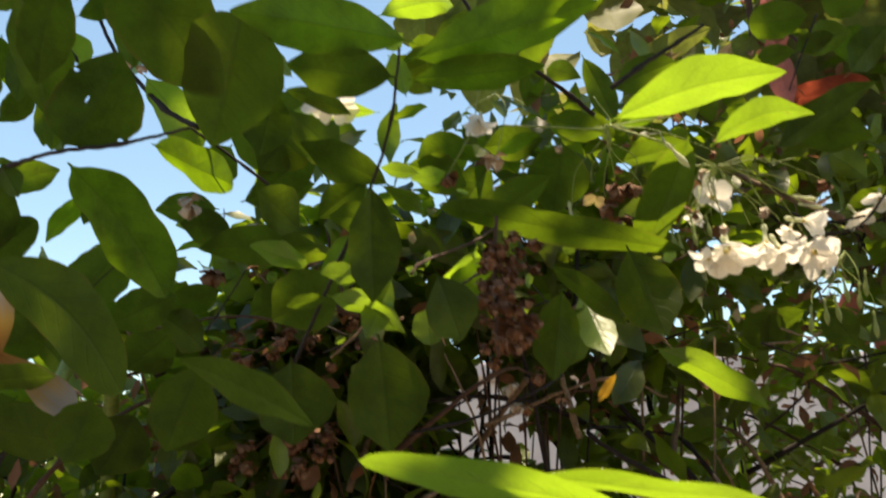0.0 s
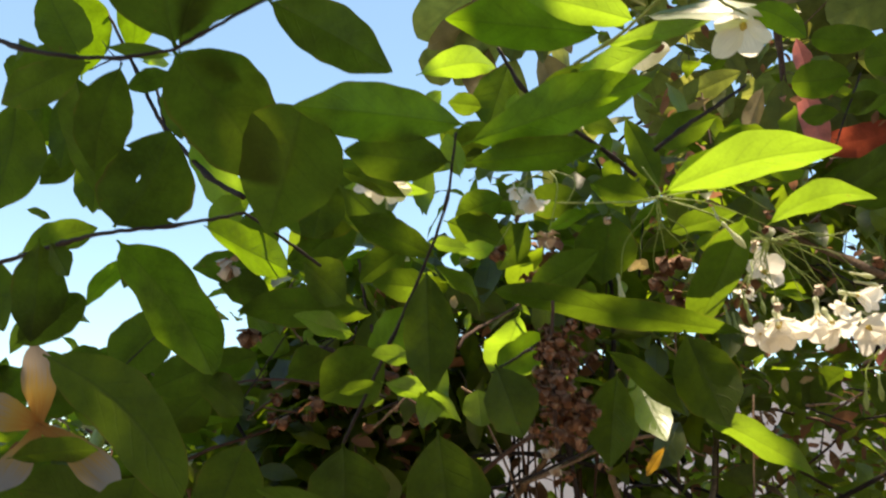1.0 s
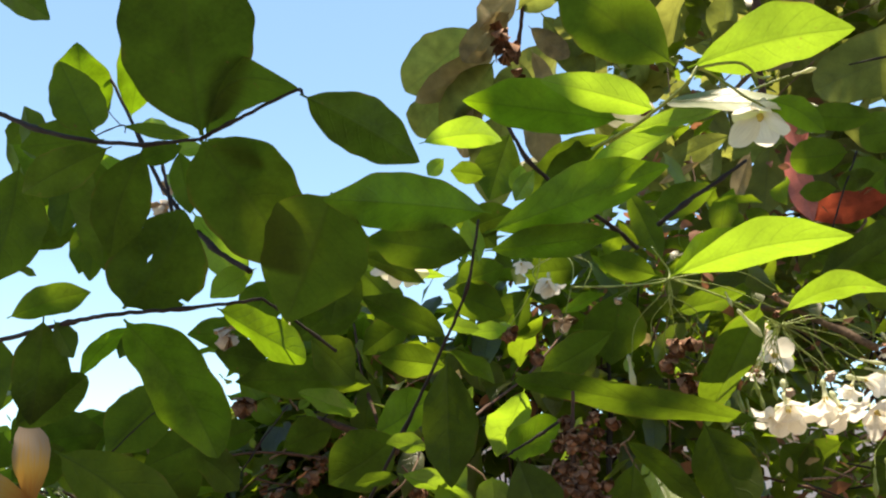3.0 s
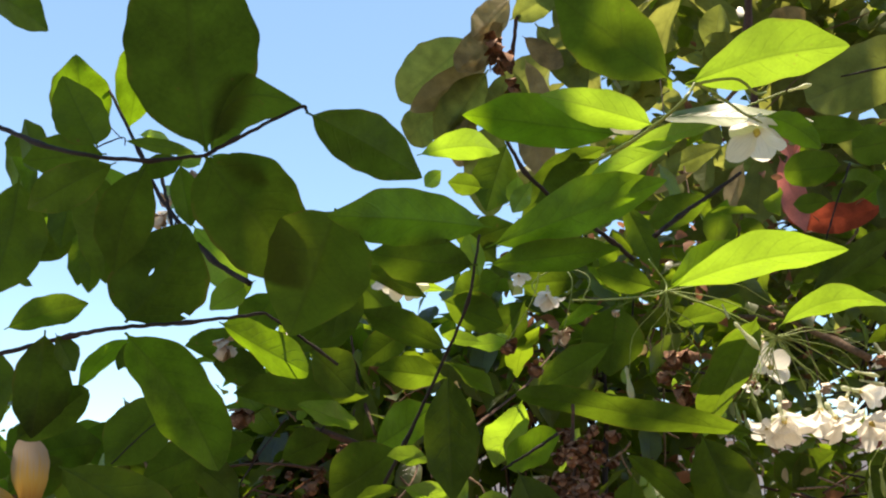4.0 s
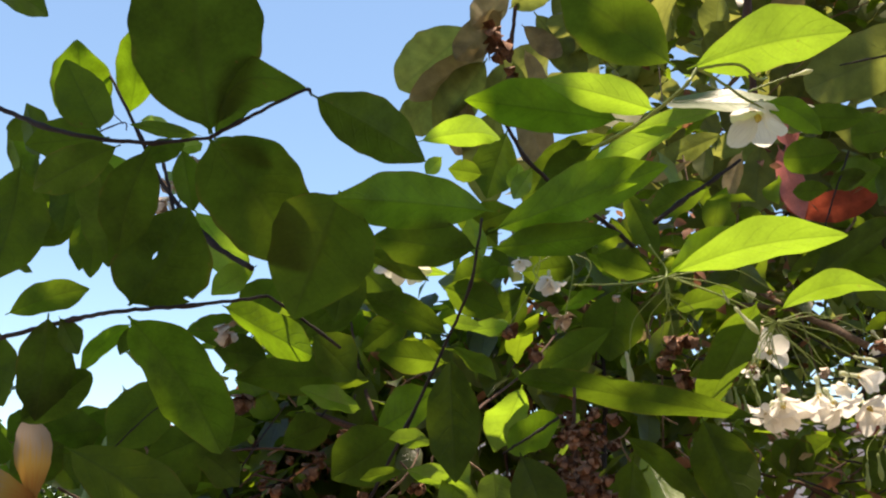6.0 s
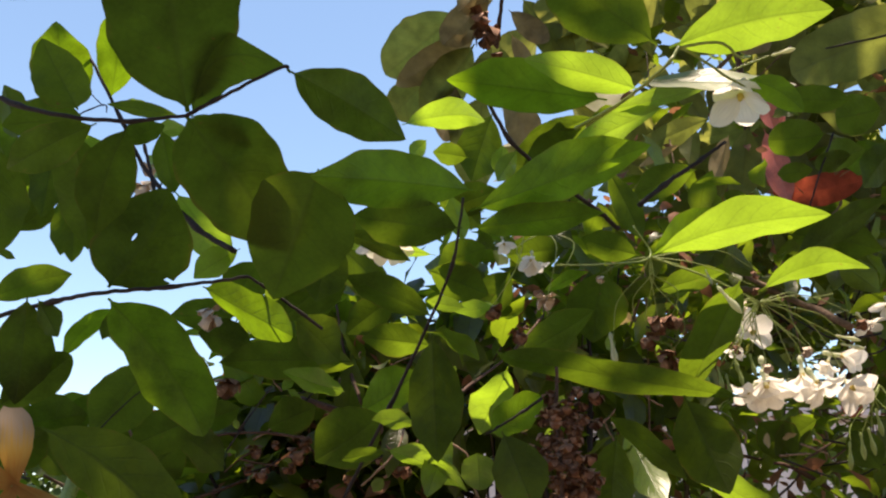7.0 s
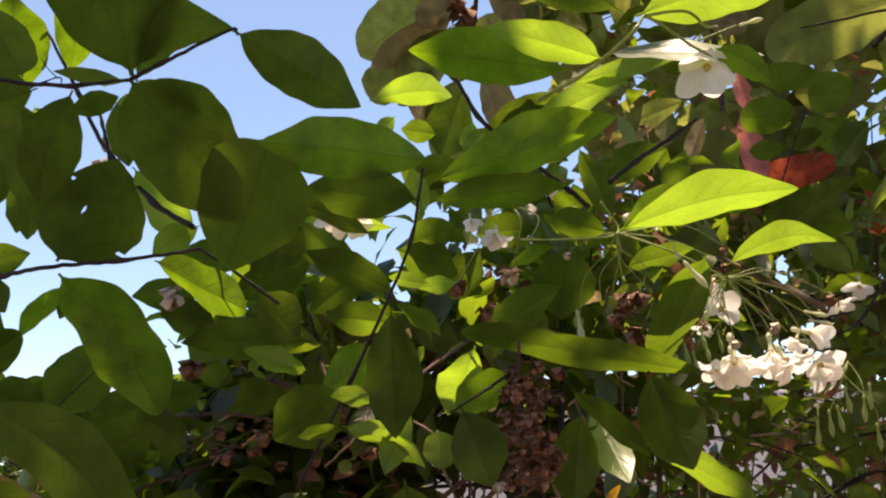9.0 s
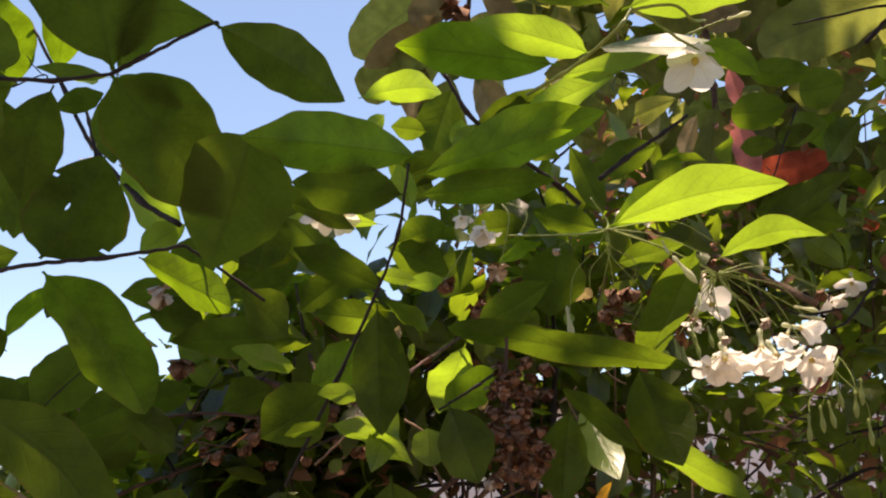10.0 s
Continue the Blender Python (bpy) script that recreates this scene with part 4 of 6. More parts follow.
twig(shrub, [(0.0953, 0.3400, 1.5975), (0.1036, 0.3360, 1.5917), (0.1002, 0.3350, 1.5830)], 0.00024, 0.00014, TWIG_GREEN, name="flower_stalk", nodes=0)
twig(shrub, [(0.0953, 0.3400, 1.5975), (0.0980, 0.3360, 1.5899), (0.0942, 0.3380, 1.5733)], 0.00024, 0.00014, TWIG_GREEN, name="flower_stalk", nodes=0)
twig(shrub, [(0.0894, 0.3450, 1.6010), (0.0864, 0.3500, 1.5887), (0.0777, 0.3570, 1.5758)], 0.00024, 0.00014, TWIG_GREEN, name="flower_stalk", nodes=0)
stalks(shrub, (0.1339, 0.3600, 1.5939), [(0.1372, 0.3700, 1.5729), (0.1430, 0.3720, 1.5753), (0.1407, 0.3720, 1.5607), (0.1210, 0.3710, 1.5673), (0.1342, 0.3720, 1.5673), (0.1284, 0.3700, 1.5751)], 0.00020, sag=0.10)
bud(shrub, (0.1209, 0.3720, 1.5639), (0.1, 0, -1), 0.0126)
flower(shrub, (0.0430, 0.3180, 1.5879), (-0.35, -0.20, -0.90), 0.0144, 62, 0, 7, 0)
flower(shrub, (0.0473, 0.3220, 1.5876), (0.30, -0.30, -0.85), 0.0132, 50, 20, 5, 0)
flower(shrub, (0.0862, 0.4000, 1.6134), (0.15, -0.35, -0.85), 0.0100, 50, 0, 5, 0)
dry_head(shrub, (-0.0350, 0.4200, 1.5903), 0.0122, 13, DRY_PALE)
flower(shrub, (0.2757, 0.5000, 1.6000), (0.3, -0.3, -0.8), 0.0182, 65, 0, 5, 0)
flower(shrub, (0.2888, 0.5000, 1.6086), (-0.2, -0.3, -0.8), 0.0171, 65, 20, 5, 0)
bud(shrub, (0.2021, 0.3800, 1.5264), (-0.10, 0, -1), 0.0098, BUD_GREEN)
bud(shrub, (0.2098, 0.3860, 1.5301), (0.00, 0, -1), 0.0099, BUD_GREEN)
bud(shrub, (0.2163, 0.3920, 1.5321), (0.10, 0, -1), 0.0101, BUD_GREEN)
bud(shrub, (0.2197, 0.3800, 1.5343), (-0.10, 0, -1), 0.0098, BUD_GREEN)
bud(shrub, (0.2262, 0.3860, 1.5250), (0.00, 0, -1), 0.0099, BUD_GREEN)
bud(shrub, (0.2202, 0.3920, 1.5389), (0.10, 0, -1), 0.0101, BUD_GREEN)
bud(shrub, (0.2224, 0.3800, 1.5385), (-0.10, 0, -1), 0.0098, BUD_GREEN)
stalks(shrub, (0.2189, 0.3850, 1.5514), [(0.2028, 0.3800, 1.5308), (0.2105, 0.3860, 1.5346), (0.2171, 0.3920, 1.5368), (0.2204, 0.3800, 1.5386), (0.2271, 0.3860, 1.5297), (0.2209, 0.3920, 1.5434)], 0.00020, sag=0.10)
dry_head(shrub, (0.0148, 0.4727, 1.4967), 0.0080, 700)
dry_head(shrub, (-0.0073, 0.4675, 1.4953), 0.0066, 701)
dry_head(shrub, (0.0192, 0.4620, 1.4861), 0.0050, 702)
dry_head(shrub, (-0.0223, 0.4587, 1.4867), 0.0055, 703)
dry_head(shrub, (0.0078, 0.4585, 1.4802), 0.0065, 704)
dry_head(shrub, (0.0046, 0.4661, 1.4937), 0.0077, 705)
dry_head(shrub, (-0.0281, 0.4734, 1.4786), 0.0052, 706)
dry_head(shrub, (0.0077, 0.4546, 1.5002), 0.0059, 707)
dry_head(shrub, (0.0055, 0.4555, 1.4816), 0.0048, 708)
dry_head(shrub, (-0.0195, 0.4744, 1.4932), 0.0060, 709)
dry_head(shrub, (0.0012, 0.4692, 1.4913), 0.0077, 710)
dry_head(shrub, (-0.0077, 0.4760, 1.4803), 0.0055, 711)
dry_head(shrub, (-0.0006, 0.4593, 1.4807), 0.0072, 712)
dry_head(shrub, (-0.0240, 0.4723, 1.4913), 0.0096, 713)
dry_head(shrub, (-0.0253, 0.4722, 1.4833), 0.0087, 714)
dry_head(shrub, (-0.0179, 0.4645, 1.4832), 0.0086, 715)
dry_head(shrub, (0.0022, 0.4795, 1.4790), 0.0088, 716)
dry_head(shrub, (0.0105, 0.4773, 1.4896), 0.0095, 717)
dry_head(shrub, (0.0123, 0.4714, 1.4866), 0.0055, 718)
dry_head(shrub, (0.0062, 0.4586, 1.4842), 0.0072, 719)
dry_head(shrub, (0.0037, 0.4545, 1.4919), 0.0054, 720)
dry_head(shrub, (0.0189, 0.4622, 1.4933), 0.0075, 721)
dry_head(shrub, (-0.0271, 0.4777, 1.4803), 0.0073, 722)
dry_head(shrub, (0.0114, 0.4611, 1.4980), 0.0082, 723)
dry_head(shrub, (0.0024, 0.4520, 1.4935), 0.0064, 724)
dry_head(shrub, (0.0165, 0.4793, 1.5004), 0.0084, 725)
dry_head(shrub, (0.0987, 0.4715, 1.5146), 0.0073, 760, DRY_PALE)
dry_head(shrub, (0.1163, 0.4729, 1.5341), 0.0066, 761)
dry_head(shrub, (0.0961, 0.4476, 1.5356), 0.0057, 762)
dry_head(shrub, (0.0925, 0.4500, 1.5238), 0.0070, 763)
dry_head(shrub, (0.0986, 0.4742, 1.5396), 0.0087, 764, DRY_PALE)
dry_head(shrub, (0.1125, 0.4646, 1.5225), 0.0059, 765)
dry_head(shrub, (0.1140, 0.4696, 1.5347), 0.0075, 766)
dry_head(shrub, (0.1048, 0.4480, 1.5039), 0.0067, 767)
dry_head(shrub, (0.1020, 0.4769, 1.5075), 0.0077, 768, DRY_PALE)
dry_head(shrub, (0.1070, 0.4564, 1.5344), 0.0062, 769)
dry_head(shrub, (0.1051, 0.4756, 1.5349), 0.0068, 770)
dry_head(shrub, (0.1103, 0.4444, 1.5175), 0.0090, 771)
dry_head(shrub, (0.0996, 0.4575, 1.5148), 0.0057, 772, DRY_PALE)
dry_head(shrub, (0.1205, 0.4519, 1.5073), 0.0058, 773)
twig(shrub, [(0.1377, 0.4898, 1.5523), (0.1403, 0.4898, 1.5458), (0.1440, 0.4898, 1.5393)], 0.00056, 0.00034, TWIG_DRY)
twig(shrub, [(0.0074, 0.4786, 1.5338), (-0.0015, 0.4786, 1.5416), (-0.0056, 0.4786, 1.5494)], 0.00057, 0.00034, TWIG_RED)
twig(shrub, [(0.1086, 0.4451, 1.5579), (0.1140, 0.4451, 1.5508), (0.1188, 0.4451, 1.5438)], 0.00037, 0.00022, TWIG)
twig(shrub, [(-0.0161, 0.4594, 1.5940), (-0.0196, 0.4594, 1.5890), (-0.0242, 0.4594, 1.5840)], 0.00038, 0.00023, TWIG_DRY)
twig(shrub, [(0.1528, 0.4721, 1.5749), (0.1566, 0.4721, 1.5713), (0.1562, 0.4721, 1.5678)], 0.00042, 0.00025, TWIG_RED)
twig(shrub, [(0.0597, 0.4751, 1.5519), (0.0623, 0.4751, 1.5462), (0.0617, 0.4751, 1.5406)], 0.00039, 0.00023, TWIG)
twig(shrub, [(0.1267, 0.4432, 1.5451), (0.1315, 0.4432, 1.5484), (0.1343, 0.4432, 1.5518)], 0.00054, 0.00032, TWIG_DRY)
twig(shrub, [(0.0914, 0.4675, 1.5940), (0.0891, 0.4675, 1.5860), (0.0845, 0.4675, 1.5780)], 0.00052, 0.00031, TWIG_RED)
twig(shrub, [(0.1631, 0.4365, 1.5796), (0.1689, 0.4365, 1.5790), (0.1731, 0.4365, 1.5783)], 0.00054, 0.00033, TWIG)
twig(shrub, [(0.0544, 0.4371, 1.5424), (0.0501, 0.4371, 1.5399), (0.0499, 0.4371, 1.5375)], 0.00054, 0.00032, TWIG_DRY)
twig(shrub, [(0.0458, 0.4422, 1.5317), (0.0398, 0.4422, 1.5352), (0.0363, 0.4422, 1.5386)], 0.00052, 0.00031, TWIG_RED)
twig(shrub, [(0.1536, 0.4546, 1.5900), (0.1610, 0.4546, 1.5861), (0.1684, 0.4546, 1.5822)], 0.00041, 0.00025, TWIG)
twig(shrub, [(0.0618, 0.4359, 1.5393), (0.0694, 0.4359, 1.5344), (0.0719, 0.4359, 1.5296)], 0.00048, 0.00029, TWIG_DRY)
twig(shrub, [(0.0956, 0.4563, 1.5456), (0.0948, 0.4563, 1.5444), (0.0973, 0.4563, 1.5432)], 0.00054, 0.00032, TWIG_RED)
twig(shrub, [(0.1258, 0.4631, 1.5542), (0.1163, 0.4631, 1.5524), (0.1109, 0.4631, 1.5505)], 0.00046, 0.00027, TWIG)
twig(shrub, [(0.0265, 0.4314, 1.5766), (0.0257, 0.4314, 1.5752), (0.0264, 0.4314, 1.5738)], 0.00035, 0.00021, TWIG_DRY)
twig(shrub, [(-0.0201, 0.4553, 1.5395), (-0.0286, 0.4553, 1.5346), (-0.0341, 0.4553, 1.5296)], 0.00049, 0.00029, TWIG_RED)
twig(shrub, [(0.0685, 0.4739, 1.5629), (0.0783, 0.4739, 1.5713), (0.0866, 0.4739, 1.5798)], 0.00055, 0.00033, TWIG)
twig(shrub, [(0.1616, 0.4701, 1.5559), (0.1556, 0.4701, 1.5594), (0.1531, 0.4701, 1.5629)], 0.00042, 0.00025, TWIG_DRY)
twig(shrub, [(0.1379, 0.4509, 1.5431), (0.1426, 0.4509, 1.5443), (0.1447, 0.4509, 1.5456)], 0.00052, 0.00031, TWIG_RED)
twig(shrub, [(0.1296, 0.4486, 1.5900), (0.1246, 0.4486, 1.5944), (0.1229, 0.4486, 1.5987)], 0.00045, 0.00027, TWIG)
twig(shrub, [(-0.0141, 0.4503, 1.5528), (-0.0072, 0.4503, 1.5474), (-0.0038, 0.4503, 1.5422)], 0.00054, 0.00032, TWIG_DRY)
twig(shrub, [(0.1738, 0.4902, 1.5751), (0.1857, 0.4902, 1.5782), (0.1904, 0.4902, 1.5815)], 0.00055, 0.00033, TWIG_RED)
twig(shrub, [(-0.0394, 0.4680, 1.5939), (-0.0356, 0.4680, 1.5991), (-0.0358, 0.4680, 1.6044)], 0.00043, 0.00026, TWIG)
twig(shrub, [(0.1593, 0.4687, 1.5459), (0.1670, 0.4687, 1.5377), (0.1727, 0.4687, 1.5295)], 0.00045, 0.00027, TWIG_DRY)
twig(shrub, [(-0.0145, 0.4868, 1.5827), (-0.0221, 0.4868, 1.5840), (-0.0243, 0.4868, 1.5853)], 0.00049, 0.00030, TWIG_RED)
twig(shrub, [(0.1355, 0.3660, 1.5957), (0.1286, 0.3665, 1.5948), (0.1177, 0.3671, 1.5900)], 0.00022, 0.00014, TWIG_GREEN, name="flower_stalk", nodes=0)
dry_head(shrub, (0.1176, 0.3671, 1.5884), 0.0035, 830, DRY_PALE)
twig(shrub, [(0.1718, 0.3640, 1.5778), (0.1662, 0.3650, 1.5784), (0.1606, 0.3661, 1.5648)], 0.00022, 0.00014, TWIG_GREEN, name="flower_stalk", nodes=0)
dry_head(shrub, (0.1604, 0.3661, 1.5633), 0.0034, 832)
twig(shrub, [(0.1718, 0.3640, 1.5778), (0.1690, 0.3629, 1.5715), (0.1705, 0.3618, 1.5564)], 0.00022, 0.00014, TWIG_GREEN, name="flower_stalk", nodes=0)
dry_head(shrub, (0.1703, 0.3618, 1.5549), 0.0046, 834, DRY_PALE)
twig(shrub, [(0.1355, 0.3660, 1.5957), (0.1596, 0.3696, 1.5992), (0.1753, 0.3732, 1.5923)], 0.00022, 0.00014, TWIG_GREEN, name="flower_stalk", nodes=0)
dry_head(shrub, (0.1751, 0.3732, 1.5906), 0.0039, 836)
twig(shrub, [(0.1718, 0.3640, 1.5778), (0.1630, 0.3640, 1.5779), (0.1552, 0.3640, 1.5681)], 0.00022, 0.00014, TWIG_GREEN, name="flower_stalk", nodes=0)
dry_head(shrub, (0.1550, 0.3640, 1.5665), 0.0055, 838, DRY_PALE)
twig(shrub, [(0.1718, 0.3640, 1.5778), (0.1694, 0.3659, 1.5722), (0.1632, 0.3678, 1.5636)], 0.00022, 0.00014, TWIG_GREEN, name="flower_stalk", nodes=0)
dry_head(shrub, (0.1630, 0.3678, 1.5620), 0.0037, 840)
twig(shrub, [(0.1355, 0.3660, 1.5957), (0.1504, 0.3719, 1.5928), (0.1710, 0.3778, 1.5817)], 0.00022, 0.00014, TWIG_GREEN, name="flower_stalk", nodes=0)
dry_head(shrub, (0.1707, 0.3778, 1.5800), 0.0056, 842, DRY_PALE)
twig(shrub, [(0.1718, 0.3640, 1.5778), (0.1882, 0.3627, 1.5794), (0.2060, 0.3615, 1.5704)], 0.00022, 0.00014, TWIG_GREEN, name="flower_stalk", nodes=0)
dry_head(shrub, (0.2057, 0.3615, 1.5688), 0.0055, 844)
twig(shrub, [(0.1718, 0.3640, 1.5778), (0.1741, 0.3613, 1.5712), (0.1833, 0.3587, 1.5611)], 0.00022, 0.00014, TWIG_GREEN, name="flower_stalk", nodes=0)
dry_head(shrub, (0.1830, 0.3587, 1.5596), 0.0051, 846, DRY_PALE)
twig(shrub, [(0.1355, 0.3660, 1.5957), (0.1517, 0.3631, 1.5919), (0.1693, 0.3602, 1.5827)], 0.00022, 0.00014, TWIG_GREEN, name="flower_stalk", nodes=0)
dry_head(shrub, (0.1691, 0.3602, 1.5811), 0.0036, 848)
twig(shrub, [(0.1718, 0.3640, 1.5778), (0.1681, 0.3684, 1.5773), (0.1677, 0.3728, 1.5724)], 0.00022, 0.00014, TWIG_GREEN, name="flower_stalk", nodes=0)
dry_head(shrub, (0.1675, 0.3728, 1.5708), 0.0045, 850, DRY_PALE)
leaf(shrub, (-0.0295, 0.4000, 1.5473), (-0.0572, 0.4000, 1.5354), 0.0175, -25, 0)
leaf(shrub, (-0.0460, 0.4200, 1.5438), (-0.0254, 0.4200, 1.5283), 0.0176, 25, 1)
leaf(shrub, (-0.1353, 0.4700, 1.5531), (-0.1020, 0.4700, 1.5578), 0.0222, 28, 0)
leaf(shrub, (-0.0906, 0.4800, 1.5654), (-0.1157, 0.4800, 1.5513), 0.0217, -28, 1)
leaf(shrub, (-0.1380, 0.4600, 1.5350), (-0.1149, 0.4600, 1.5493), 0.0229, 28, 0)
leaf(shrub, (-0.0783, 0.4900, 1.5438), (-0.1066, 0.4900, 1.5548), 0.0209, -28, 2)
leaf(shrub, (-0.0718, 0.5000, 1.5608), (-0.0921, 0.5000, 1.5394), 0.0225, -28, 1)
leaf(shrub, (-0.1215, 0.5000, 1.5319), (-0.1406, 0.5000, 1.5508), 0.0196, -28, 0)
leaf(shrub, (-0.0538, 0.5000, 1.5443), (-0.0748, 0.5000, 1.5313), 0.0195, -28, 0)
leaf(shrub, (-0.1543, 0.4800, 1.5596), (-0.1651, 0.4800, 1.5442), 0.0241, -28, 1)
leaf(shrub, (-0.1092, 0.5200, 1.5550), (-0.1434, 0.5200, 1.5713), 0.0208, -28, 0)
leaf(shrub, (-0.1523, 0.5200, 1.5714), (-0.1711, 0.5200, 1.5586), 0.0208, -28, 1)
twig(shrub, [(0.2184, 0.4866, 1.5339), (0.2251, 0.4866, 1.5343), (0.2333, 0.4866, 1.5345)], 0.00067, 0.00040, TWIG_DRY)
twig(shrub, [(0.2540, 0.5410, 1.5383), (0.2506, 0.5410, 1.5415), (0.2451, 0.5410, 1.5437)], 0.00055, 0.00033, TWIG_RED)
twig(shrub, [(0.2988, 0.5571, 1.5563), (0.2935, 0.5571, 1.5570), (0.2842, 0.5571, 1.5577)], 0.00051, 0.00030, TWIG)
twig(shrub, [(0.2560, 0.5509, 1.5509), (0.2579, 0.5509, 1.5584), (0.2570, 0.5509, 1.5635)], 0.00042, 0.00025, TWIG_DRY)
twig(shrub, [(0.2354, 0.5004, 1.5326), (0.2491, 0.5004, 1.5401), (0.2583, 0.5004, 1.5451)], 0.00061, 0.00037, TWIG_RED)
twig(shrub, [(0.2510, 0.5445, 1.5506), (0.2496, 0.5445, 1.5501), (0.2478, 0.5445, 1.5498)], 0.00050, 0.00030, TWIG)
twig(shrub, [(0.2021, 0.4846, 1.5397), (0.2029, 0.4846, 1.5435), (0.2004, 0.4846, 1.5461)], 0.00057, 0.00034, TWIG_DRY)
twig(shrub, [(0.2257, 0.5572, 1.5306), (0.2219, 0.5572, 1.5227), (0.2193, 0.5572, 1.5175)], 0.00059, 0.00035, TWIG_RED)
twig(shrub, [(0.2678, 0.5347, 1.5210), (0.2801, 0.5347, 1.5274), (0.2913, 0.5347, 1.5317)], 0.00053, 0.00032, TWIG)
twig(shrub, [(0.2429, 0.4767, 1.5512), (0.2476, 0.4767, 1.5538), (0.2486, 0.4767, 1.5556)], 0.00064, 0.00038, TWIG_DRY)
twig(shrub, [(0.2713, 0.5059, 1.5460), (0.2593, 0.5059, 1.5381), (0.2509, 0.5059, 1.5329)], 0.00060, 0.00036, TWIG_RED)
twig(shrub, [(0.2094, 0.4608, 1.5307), (0.2214, 0.4608, 1.5258), (0.2297, 0.4608, 1.5225)], 0.00048, 0.00029, TWIG)
twig(shrub, [(0.2271, 0.5589, 1.5385), (0.2220, 0.5589, 1.5378), (0.2182, 0.5589, 1.5373)], 0.00062, 0.00037, TWIG_DRY)
twig(shrub, [(0.2283, 0.5164, 1.5392), (0.2270, 0.5164, 1.5377), (0.2259, 0.5164, 1.5368)], 0.00056, 0.00033, TWIG_RED)
twig(shrub, [(0.2496, 0.4714, 1.5345), (0.2429, 0.4714, 1.5375), (0.2329, 0.4714, 1.5396)], 0.00068, 0.00041, TWIG)
twig(shrub, [(0.2199, 0.4642, 1.5374), (0.2263, 0.4642, 1.5347), (0.2314, 0.4642, 1.5329)], 0.00054, 0.00033, TWIG_DRY)
twig(shrub, [(-0.0739, 0.3600, 1.6523), (-0.0632, 0.3600, 1.6570), (-0.0616, 0.3600, 1.6537)], 0.00030, 0.00020)
twig(shrub, [(-0.0632, 0.3600, 1.6565), (-0.0697, 0.3650, 1.6635), (-0.0750, 0.3700, 1.6706)], 0.00020, 0.00018)
twig(shrub, [(-0.0537, 0.3750, 1.6516), (-0.0479, 0.3700, 1.6370), (-0.0421, 0.3650, 1.6200)], 0.00060, 0.00070)
twig(shrub, [(-0.0425, 0.3660, 1.6217), (-0.0425, 0.3700, 1.6296), (-0.0412, 0.3720, 1.6368)], 0.00040, 0.00030)
twig(shrub, [(-0.0536, 0.3400, 1.6230), (-0.0500, 0.3400, 1.6198), (-0.0480, 0.3400, 1.6163)], 0.00050, 0.00040)
leaf(shrub, (-0.0773, 0.4100, 1.6835), (-0.0598, 0.4000, 1.6763), 0.0058, 58, 1, LEAF_SUNLIT)
leaf(shrub, (-0.0580, 0.4000, 1.6641), (-0.0421, 0.3900, 1.6623), 0.0080, 58, 0, LEAF_SUNLIT)
leaf(shrub, (-0.0682, 0.4200, 1.6641), (-0.0572, 0.4100, 1.6486), 0.0082, 25, 0, LEAF_SUNLIT)
leaf(shrub, (-0.0927, 0.3500, 1.6545), (-0.0992, 0.3500, 1.6455), 0.0096, -20, 0)
leaf(shrub, (-0.0957, 0.3700, 1.6463), (-0.1034, 0.3800, 1.6313), 0.0135, -20, 1)
leaf(shrub, (-0.0973, 0.4000, 1.6383), (-0.1105, 0.4000, 1.6257), 0.0112, -25, 0)
leaf(shrub, (-0.1029, 0.4200, 1.6354), (-0.0929, 0.4200, 1.6174), 0.0123, 25, 1)
leaf(shrub, (-0.0126, 0.3500, 1.6416), (-0.0037, 0.3450, 1.6339), 0.0052, 40, 3)
dry_head(shrub, (-0.0585, 0.4000, 1.6486), 0.0067, 40, DRY_PALE)
dry_head(shrub, (-0.0565, 0.4100, 1.6511), 0.0060, 41, DRY_PALE)
dry_head(shrub, (-0.0540, 0.4200, 1.6688), 0.0057, 42, DRY_PALE)
dry_head(shrub, (0.0412, 0.4500, 1.5303), 0.0079, 1300)
dry_head(shrub, (-0.0126, 0.4558, 1.5410), 0.0048, 1301)
dry_head(shrub, (-0.0061, 0.4656, 1.5380), 0.0088, 1302)
dry_head(shrub, (0.0312, 0.4517, 1.5453), 0.0057, 1303)
dry_head(shrub, (0.0008, 0.4540, 1.5397), 0.0056, 1304)
dry_head(shrub, (0.0186, 0.4651, 1.5268), 0.0066, 1305)
dry_head(shrub, (-0.0022, 0.4537, 1.5363), 0.0082, 1306)
dry_head(shrub, (0.0226, 0.4645, 1.5535), 0.0087, 1307)
dry_head(shrub, (-0.0258, 0.4645, 1.5318), 0.0065, 1308)
dry_head(shrub, (0.0319, 0.4546, 1.5524), 0.0060, 1309)
dry_head(shrub, (-0.0193, 0.4492, 1.5367), 0.0046, 1310)
dry_head(shrub, (-0.0057, 0.4574, 1.5313), 0.0058, 1311)
dry_head(shrub, (0.0294, 0.4538, 1.5422), 0.0064, 1312)
dry_head(shrub, (0.0107, 0.4511, 1.5355), 0.0073, 1313)
dry_head(shrub, (0.0437, 0.4498, 1.5291), 0.0075, 1314)
dry_head(shrub, (0.0051, 0.4559, 1.5249), 0.0061, 1315)
dry_head(shrub, (0.0117, 0.4493, 1.5510), 0.0070, 1316)
dry_head(shrub, (0.0405, 0.4654, 1.5524), 0.0087, 1317)
dry_head(shrub, (0.0128, 0.4482, 1.5487), 0.0048, 1318)
dry_head(shrub, (0.0341, 0.4557, 1.5341), 0.0083, 1319)
dry_head(shrub, (-0.0059, 0.4501, 1.5308), 0.0056, 1320)
